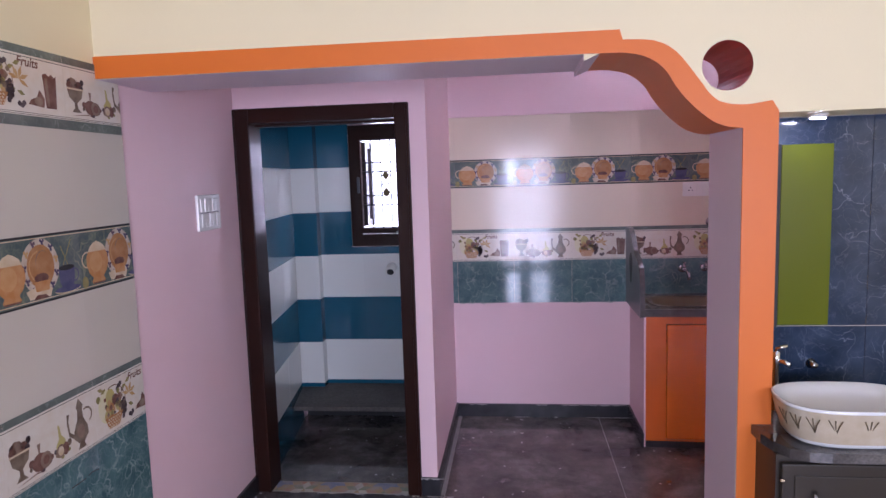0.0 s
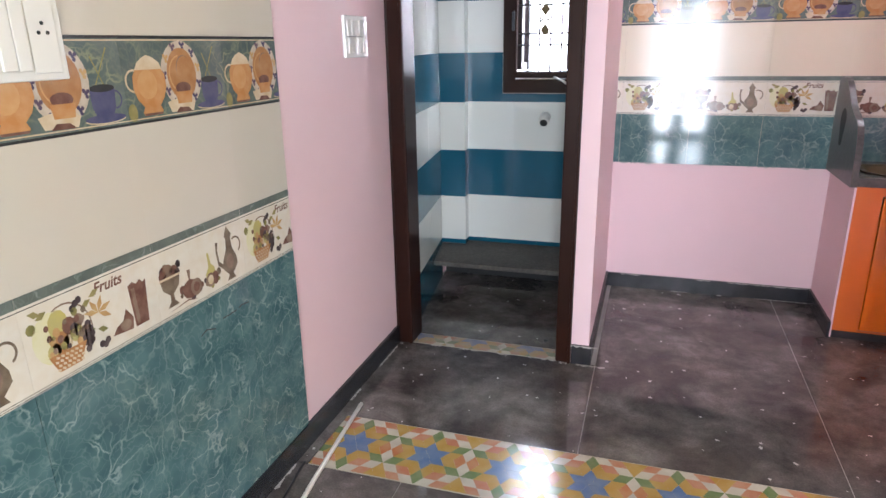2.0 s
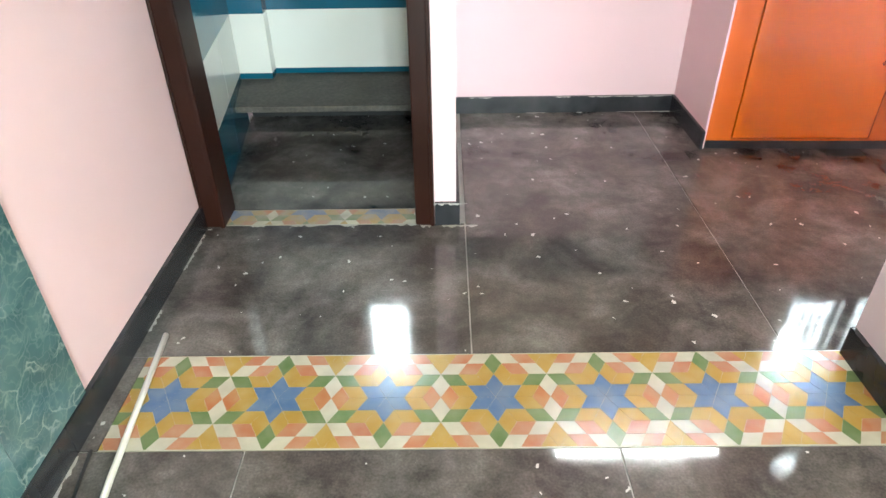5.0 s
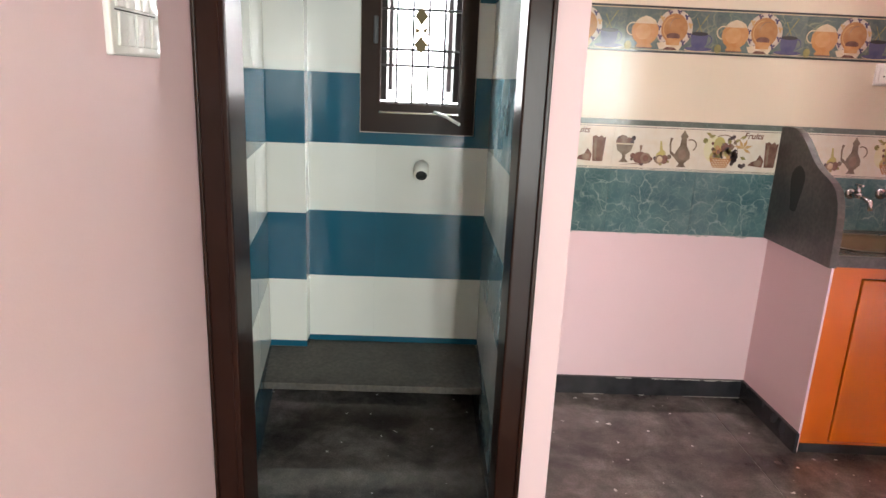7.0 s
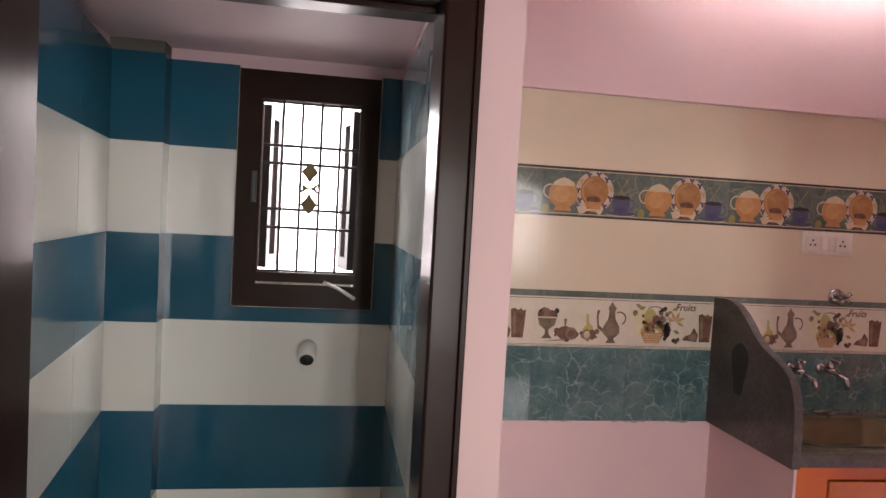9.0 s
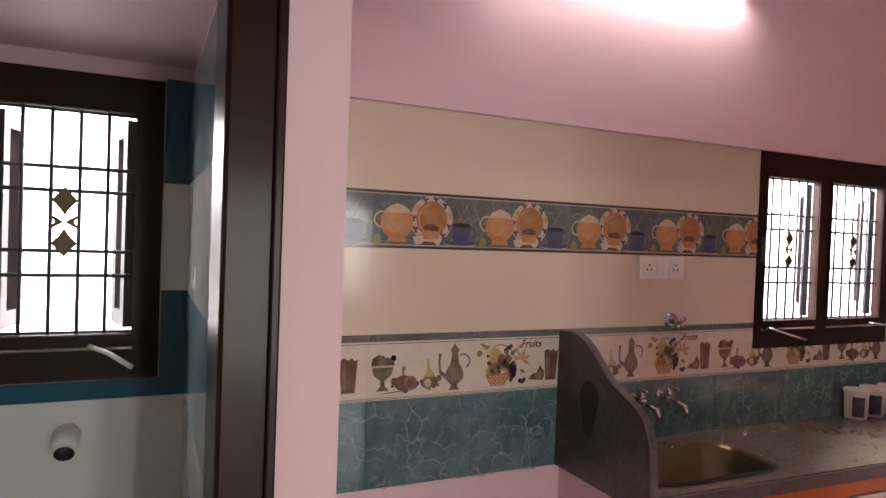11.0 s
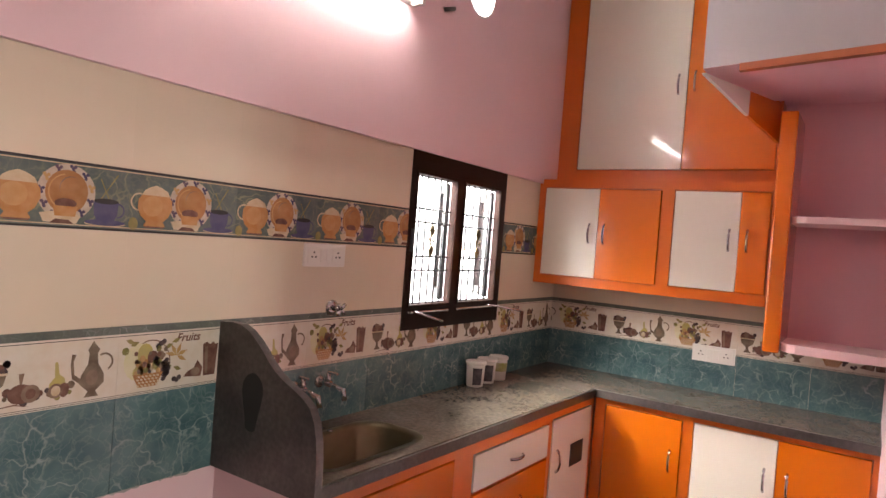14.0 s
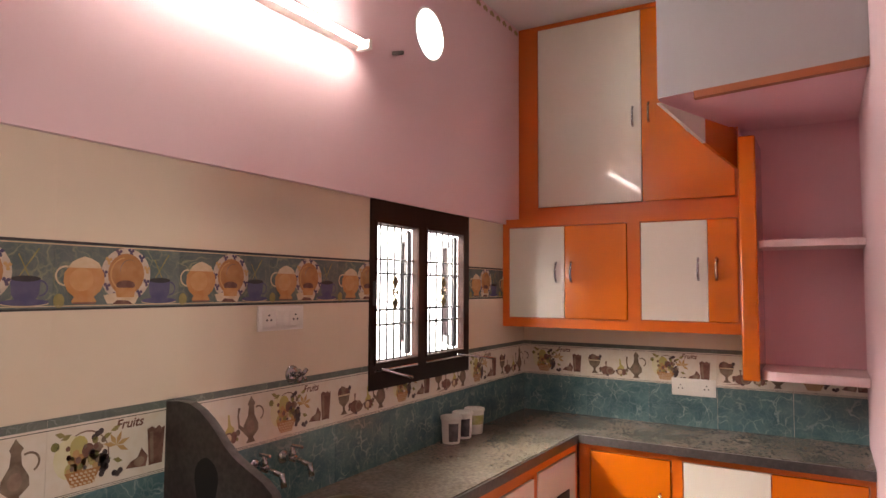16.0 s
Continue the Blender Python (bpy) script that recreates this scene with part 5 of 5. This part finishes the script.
def lay(parent, place, u_from, u_to, joint, rows, cut=None, phase=0):
    """Rows of tiles along a wall. place(u, z): a tile's pose; rows: (z0, z1, kind, material); cut: an opening (u0, u1, z0, z1)."""
    shared = {}
    first = math.floor((u_from - joint) / P)
    for z0, z1, kind, material in rows:
        h = z1 - z0
        k = first
        while joint + k * P < u_to - 1e-4:
            a = joint + k * P
            which = kind
            if kind == "fruit":
                which = "basket" if (k + phase) % 2 else "goblet"

            def build():
                if which == "plain":
                    return plain_tile(P, h, 0.0008 if material is TEAL else 0.0001), [material]
                return {"crockery": crockery_tile, "basket": basket_tile, "goblet": goblet_tile}[which](h), [material if which == "crockery" else PRINT["ground"], TEAL_STRIP] + PRINTED

            lo_u, hi_u = max(0.0, u_from - a), min(P, u_to - a)
            pieces = [(lo_u, hi_u, 0.0, h)]
            whole = lo_u == 0.0 and hi_u == P
            if cut and a < cut[1] and a + P > cut[0] and z0 < cut[3] and z1 > cut[2]:
                c0, c1, d0, d1 = cut[0] - a, cut[1] - a, cut[2] - z0, cut[3] - z0
                whole = False
                pieces = [q for q in ((lo_u, min(c0, hi_u), 0, h), (max(c1, lo_u), hi_u, 0, h), (max(c0, lo_u), min(c1, hi_u), 0, min(d0, h)), (max(c0, lo_u), min(c1, hi_u), max(d1, 0), h)) if q[1] - q[0] > 0.004 and q[3] - q[2] > 0.004]
            for q in pieces:
                if whole and (which, h, material) in shared:
                    tile_like(shared[which, h, material], place(a, z0), parent)
                    continue
                bm, mats = build()
                if not whole:
                    clipped(bm, *q)
                if not bm.faces:
                    bm.free()
                    continue
                ob = tile_object(bm, mats, place(a, z0), parent)
                if whole:
                    shared[which, h, material] = ob.data
            k += 1


KROWS = [(0.81, 1.10, "plain", TEAL), (1.10, 1.318, "fruit", None), (1.318, 1.602, "plain", CREAM_TILE), (1.602, 1.79, "crockery", PLATE_GROUND), (1.79, 2.08, "plain", CREAM_TILE)]
lay(ki_back, lambda u, z: pose(u, BACK - 0.003, z), 1.0, RIGHT, 1.42, KROWS, (WIN[0] - 0.001, WIN[1] + 0.001, WIN[2] - 0.001, 2.2), 0)
lay(ki_right, lambda u, z: pose(RIGHT - 0.003, -u, z, 0, 0, -90), -(BACK - 0.009), -KS, -4.945, KROWS[:2] + [(1.318, 1.602, "plain", CREAM_TILE)], (-3.55, -KS + 0.01, 1.19, 2.2), 1)
HROWS = [(0.097, 0.455, "plain", TEAL), (0.455, 0.818, "plain", TEAL), (0.818, 1.042, "fruit", None), (1.042, 1.342, "plain", LTILE), (1.342, 1.55, "crockery", PLATE_GROUND), (1.55, 1.872, "plain", LTILE), (1.872, 1.903, "plain", TEAL_STRIP)]
TOPROW = [(1.903, 2.105, "fruit", None)]
lay(ha_left, lambda u, z: pose(0.003, u, z, 0, 0, 90), 0.4, 2.865, 2.575, HROWS, None, 1)
lay(ha_left, lambda u, z: pose(0.003, u, z, 0, 0, 90), SOUTH, 0.4, 2.575, HROWS, None, 1)
lay(ha_left, lambda u, z: pose(0.003, u, z, 0, 0, 90), SOUTH, 2.865, 2.575, TOPROW, None, 0)

# striped utility tiles, 0.30 high
STRIPES = [(0.235, 0.264, BLUE_TILE), (0.264, 0.558, WHITE_TILE), (0.558, 0.863, BLUE_TILE), (0.863, 1.165, WHITE_TILE), (1.165, 1.464, BLUE_TILE), (1.464, 1.767, WHITE_TILE), (1.767, 2.06, BLUE_TILE)]
for z0, z1, m in STRIPES:
    lay(ut_back, lambda u, z: pose(u, BACK - 0.006, z), 0.078, UX1, 0.375 - P, [(z0, z1, "plain", m)], (UWIN[0] - 0.004, UWIN[1] + 0.004, UWIN[2] - 0.004, 2.2))
for z0, z1, m in [(0.0, 0.235, BLUE_TILE)] + STRIPES:
    lay(ut_left, lambda u, z: pose(-0.085 + (4.9 - u) * 0.135 - 0.006, u, z, 0, 0, 97.7), DOORY1, 4.9, 4.9 - 3 * P, [(z0, z1, "plain", m)])
    lay(ut_right, lambda u, z: pose(UX1 + 0.006, -u, z, 0, 0, -90), -(BACK - 0.012), -DOORY1, -(BACK - 0.012), [(z0, z1, "plain", DUSTY_LIT_BLUE if m is BLUE_TILE else DUSTY_LIT_WHITE)])
for z0, z1, m in STRIPES:
    for q in ((UX0, 0.078, 4.908, 4.914), (0.072, 0.078, 4.914, BACK - 0.012)):
        part("wall_tile", boxes((q[0], q[1], q[2], q[3], z0 + G, z1 - G)), m, utility_column)
# stone wash shelf along the utility's back wall, falling a little to the front, open beneath
shelf = structure(thing("wash_shelf", "dusty grey stone slab shelf, open beneath", "shelf"), "dusty grey stone slab shelf, open beneath", "shelf")
bm = plate([(4.60, 0.172), (4.60, 0.203), (BACK - 0.012, 0.238), (BACK - 0.012, 0.205)], UX0 + 0.002, UX1 - 0.002, axes="yzx")
bmesh.ops.bevel(bm, geom=list(bm.edges), offset=0.004, segments=2, profile=0.5, affect="EDGES")
part("slab", bm, LEDGE, shelf)
# strip at the wall's foot, the void's shade put into its colour
structure(part("baseboard", boxes((UX0 + 0.004, UX1 - 0.014, BACK - 0.02, BACK - 0.007, 0.0, 0.09)), SHELF_SHADE), "near-black skirting strip, coloured as the shade under the wash shelf", "skirting")

# navy tiles of the alcove
for i, (a, b) in enumerate(((2.252, 2.648), (2.651, 3.05), (3.053, 3.348))):
    for p, q in ((0.0, 0.52), (0.523, 1.118), (1.121, 1.848)):
        part("wall_tile", boxes((a, b, 2.979, 2.985, p, q)), NAVY_TILE, alcove_tiles)
part("wall_tile", boxes((2.2505, 2.256, ARCH0 + 0.16, 2.978, 0.852, 1.848)), NAVY_TILE, alcove_tiles)

# ---- floor slabs and the mosaic strip ----
def slab_piece(x0, x1, y0, y1):
    me = bpy.data.meshes.new("floor_slab")
    bm = boxes((x0 + 0.0025, x1 - 0.0025, y0 + 0.0025, y1 - 0.0025, -0.012, 0))
    bm.to_mesh(me)
    bm.free()
    me.materials.append(FLOOR)
    ob = new("floor_slab", me)
    ob.parent = floor_bed


for x0, x1 in ((0.0, 1.035), (1.035, 1.98), (1.98, 2.93), (2.93, 3.94), (3.94, RIGHT)):
    slab_piece(x0, x1, 3.10, BACK if x0 >= 1.0 else DOORY0)
slab_piece(UX0, UX1, DOORY1, BACK)
for x0, x1 in ((0.0, 0.44), (0.44, 1.40), (1.40, 2.36), (2.36, 3.3), (3.3, 4.25), (4.25, RIGHT)):
    for y0, y1 in ((1.45, 2.75), (0.0, 1.45), (-1.3, 0.0), (SOUTH, -1.3)):
        slab_piece(x0, x1, y0, y1)
slab_piece(2.145, RIGHT, 2.75, 3.10)
slab_piece(0.0, 0.06, 2.75, 3.10)
slab_piece(0.87, 1.0, DOORY0, DOORY1)

MK = list(MOSAIC)
MI = {k: i for i, k in enumerate(MK)}
S = 0.0509                          # side of one cell of the pattern


def cell(bm, pts, colour):
    """One piece of the pattern, a little smaller than its cell."""
    mx, my = sum(p[0] for p in pts) / len(pts), sum(p[1] for p in pts) / len(pts)
    v = [bm.verts.new((mx + (p[0] - mx) * 0.986, my + (p[1] - my) * 0.986, 0.0)) for p in pts]
    bm.faces.new(v).material_index = MI[colour]


def rhomb(bm, x, y, angle, colour):
    """A rhomb with its sharp corner at (x, y), pointing along angle."""
    d = [(S * math.cos(radians(angle + k)), S * math.sin(radians(angle + k))) for k in (-30, 30)]
    cell(bm, [(x, y), (x + d[0][0], y + d[0][1]), (x + d[0][0] + d[1][0], y + d[0][1] + d[1][1]), (x + d[1][0], y + d[1][1])], colour)


def star_cell(bm, x, y):
    """A blue star, the six hexagons round it, and the rhombs up to the strip's edges."""
    r3 = math.sqrt(3) * S
    for k in range(6):
        rhomb(bm, x, y, 30 + 60 * k, "blue")
        a = 60 * k
        hx, hy = x + 2 * S * math.cos(radians(a)), y + 2 * S * math.sin(radians(a))
        v = [(hx + S * math.cos(radians(a + 60 * j)), hy + S * math.sin(radians(a + 60 * j))) for j in range(6)]
        cell(bm, [(hx, hy), v[1], v[2], v[3]], "ochre")
        cell(bm, [(hx, hy), v[3], v[4], v[5]], "ochre")
        cell(bm, [(hx, hy), v[5], v[0], v[1]], "red" if k % 3 else "rust")
    for s in (1, -1):
        rhomb(bm, x, y + s * r3, 90 * s, "green")
        fx, fy = x + 3 * S, y + s * r3
        for angle, colour in ((270, "white"), (210, "green"), (330, "green"), (150, "white"), (30, "white"), (90, "ochre")):
            rhomb(bm, fx, fy, angle * s, colour)
        for m in (1, -1):
            h0, h1 = y + s * 1.5 * r3, y + s * 2 * r3
            cell(bm, [(x, h1), (x + m * 0.5 * S, h0), (x + m * 1.5 * S, h0), (x + m * S, h1)], "white")
            cell(bm, [(x + m * S, h1), (x + m * 1.5 * S, h0), (x + m * 2.5 * S, h0), (x + m * 2 * S, h1)], "red")
            cell(bm, [(x + m * 2 * S, h1), (x + m * 2.5 * S, h0), (x + m * 3 * S, h1)], "ochre")


def mosaic_tile(x0, x1, y0, y1, star_x, star_y, parent, colours=MOSAIC):
    bm = bmesh.new()
    for c in (-1, 0, 1):
        star_cell(bm, star_x + c * 6 * S, star_y)
    for co, no in (((x0, 0, 0), (-1, 0, 0)), ((x1, 0, 0), (1, 0, 0)), ((0, y0 + 0.004, 0), (0, -1, 0)), ((0, y1 - 0.004, 0), (0, 1, 0))):
        bmesh.ops.bisect_plane(bm, geom=list(bm.verts) + list(bm.edges) + list(bm.faces), plane_co=co, plane_no=no, clear_outer=True)
    up = bmesh.ops.extrude_face_region(bm, geom=list(bm.faces))
    for e in up["geom"]:
        if isinstance(e, bmesh.types.BMVert):
            e.co.z += 0.0008
    box(bm, x0, x1, y0, y1, -0.012, 0.0003, MI["white"])
    bmesh.ops.recalc_face_normals(bm, faces=bm.faces)
    me = bpy.data.meshes.new("mosaic_tile")
    bm.to_mesh(me)
    bm.free()
    for k in MK:
        me.materials.append(colours[k])
    ob = new("mosaic_tile", me)
    ob.parent = parent


mosaic = structure(thing("threshold_strip", "glazed mosaic strip of blue stars under the arch", "floor tiles"), "glazed mosaic strip of blue stars under the arch", "floor tiles")
for k in range(-3, 5):
    sx = 1.095 + 6 * S * k
    if sx - 3 * S < 2.145 and sx + 3 * S > 0.06:
        mosaic_tile(max(0.06, sx - 3 * S), min(2.145, sx + 3 * S), 2.75, 3.10, sx, 2.925, mosaic)
sill = structure(thing("door_threshold", "worn glazed mosaic threshold in the utility doorway", "floor tiles"), "worn glazed mosaic threshold in the utility doorway", "floor tiles")
for x0, x1 in ((0.0, 0.30), (0.30, 0.60), (0.60, 0.87)):
    mosaic_tile(x0, x1, DOORY0, DOORY1, x0 + 0.1, DOORY1, sill, WORN)

# ---- spilt cement and plaster ----
SMEAR = mat("dried_plaster", (0.40, 0.375, 0.35), 0.85, vary=0.2, scale=30, bump=0.3, bump_scale=90)


def smear(name, label, at, along, across, length, width, fill, seed):
    """Broken run of dried plaster: ragged patches along a line, one millimetre thick."""
    rng = random.Random(seed)
    bm = bmesh.new()
    a, b, up = Vector(along), Vector(across), Vector(along).cross(Vector(across))
    if up.z < -0.5 or up.y > 0.5 or up.x < -0.5:
        up = -up
    s0 = 0.0
    while s0 < length:
        step = rng.uniform(0.02, 0.11)
        if rng.random() < fill:
            n = 6
            low = [Vector(at) + a * (s0 + step * i / n) for i in range(n + 1)]
            high = [q + b * width * rng.uniform(0.15, 1.0) * (0.3 if i in (0, n) else 1) for i, q in enumerate(low)]
            for i in range(n):
                quad = [low[i], low[i + 1], high[i + 1], high[i]]
                top = [bm.verts.new(q + up * 0.0012) for q in quad]
                bm.faces.new(top)
                foot = [bm.verts.new(q) for q in quad]
                for j in range(4):
                    bm.faces.new((foot[j], foot[(j + 1) % 4], top[(j + 1) % 4], top[j]))
        s0 += step
    bmesh.ops.recalc_face_normals(bm, faces=bm.faces)
    structure(part(name, bm, SMEAR), label, "plaster")


smear("plaster_smear", "dried plaster along the foot of the hall skirting", (0.0142, 0.6, 0.0), (0, 1, 0), (1, 0, 0), 2.1, 0.016, 0.7, 1)
smear("plaster_smear", "dried plaster along the foot of the skirting", (0.0142, 3.11, 0.0), (0, 1, 0), (1, 0, 0), 0.7, 0.012, 0.5, 2)
smear("plaster_smear", "dried plaster round the foot of the door pillar", (0.86, DOORY0 - 0.0145, 0.0), (1, 0, 0), (0, -1, 0), 0.15, 0.022, 0.9, 3)
smear("plaster_smear", "dried plaster round the foot of the door pillar", (1.0145, DOORY0 - 0.01, 0.0), (0, 1, 0), (1, 0, 0), 0.9, 0.014, 0.6, 4)
smear("plaster_smear", "dried plaster along the foot of the skirting", (1.02, BACK - 0.0145, 0.0), (1, 0, 0), (0, -1, 0), 1.15, 0.010, 0.35, 5)
smear("plaster_smear", "dried plaster on the edge of the doorway threshold", (0.09, DOORY0 - 0.001, 0.0), (1, 0, 0), (0, -1, 0), 0.72, 0.016, 0.6, 6)
smear("plaster_smear", "ragged paint on the skirting top", (1.02, BACK - 0.0146, 0.09), (1, 0, 0), (0, 0, -1), 1.15, 0.008, 0.45, 8)
smear("plaster_smear", "ragged paint on the skirting top", (0.905, DOORY0 - 0.0146, 0.10), (1, 0, 0), (0, 0, -1), 0.11, 0.012, 0.6, 9)
smear("grout_smear", "ragged grout under the lowest kitchen tiles", (1.03, BACK - 0.0095, 0.812), (1, 0, 0), (0, 0, -1), 1.12, 0.010, 0.6, 10)
smear("grout_smear", "ragged grout under the hall border tiles", (0.0100, 0.45, 0.819), (0, 1, 0), (0, 0, 1), 2.38, 0.004, 0.35, 12)

# dark pen scratches across the lower hall tiles
scratches = thing("scratch_mark", "thin black scratches across the teal hall tiles", "scratch")
for line in (((2.329, 0.719), (2.355, 0.728), (2.396, 0.714)), ((2.433, 0.731), (2.466, 0.730), (2.503, 0.731)), ((2.515, 0.733), (2.532, 0.737), (2.569, 0.732))):
    edge = [(y, z + 0.0018) for y, z in line] + [(y, z - 0.0018) for y, z in reversed(line)]
    part("stroke", plate(edge, 0.0088, 0.0094, axes="yzx"), DARK, scratches)
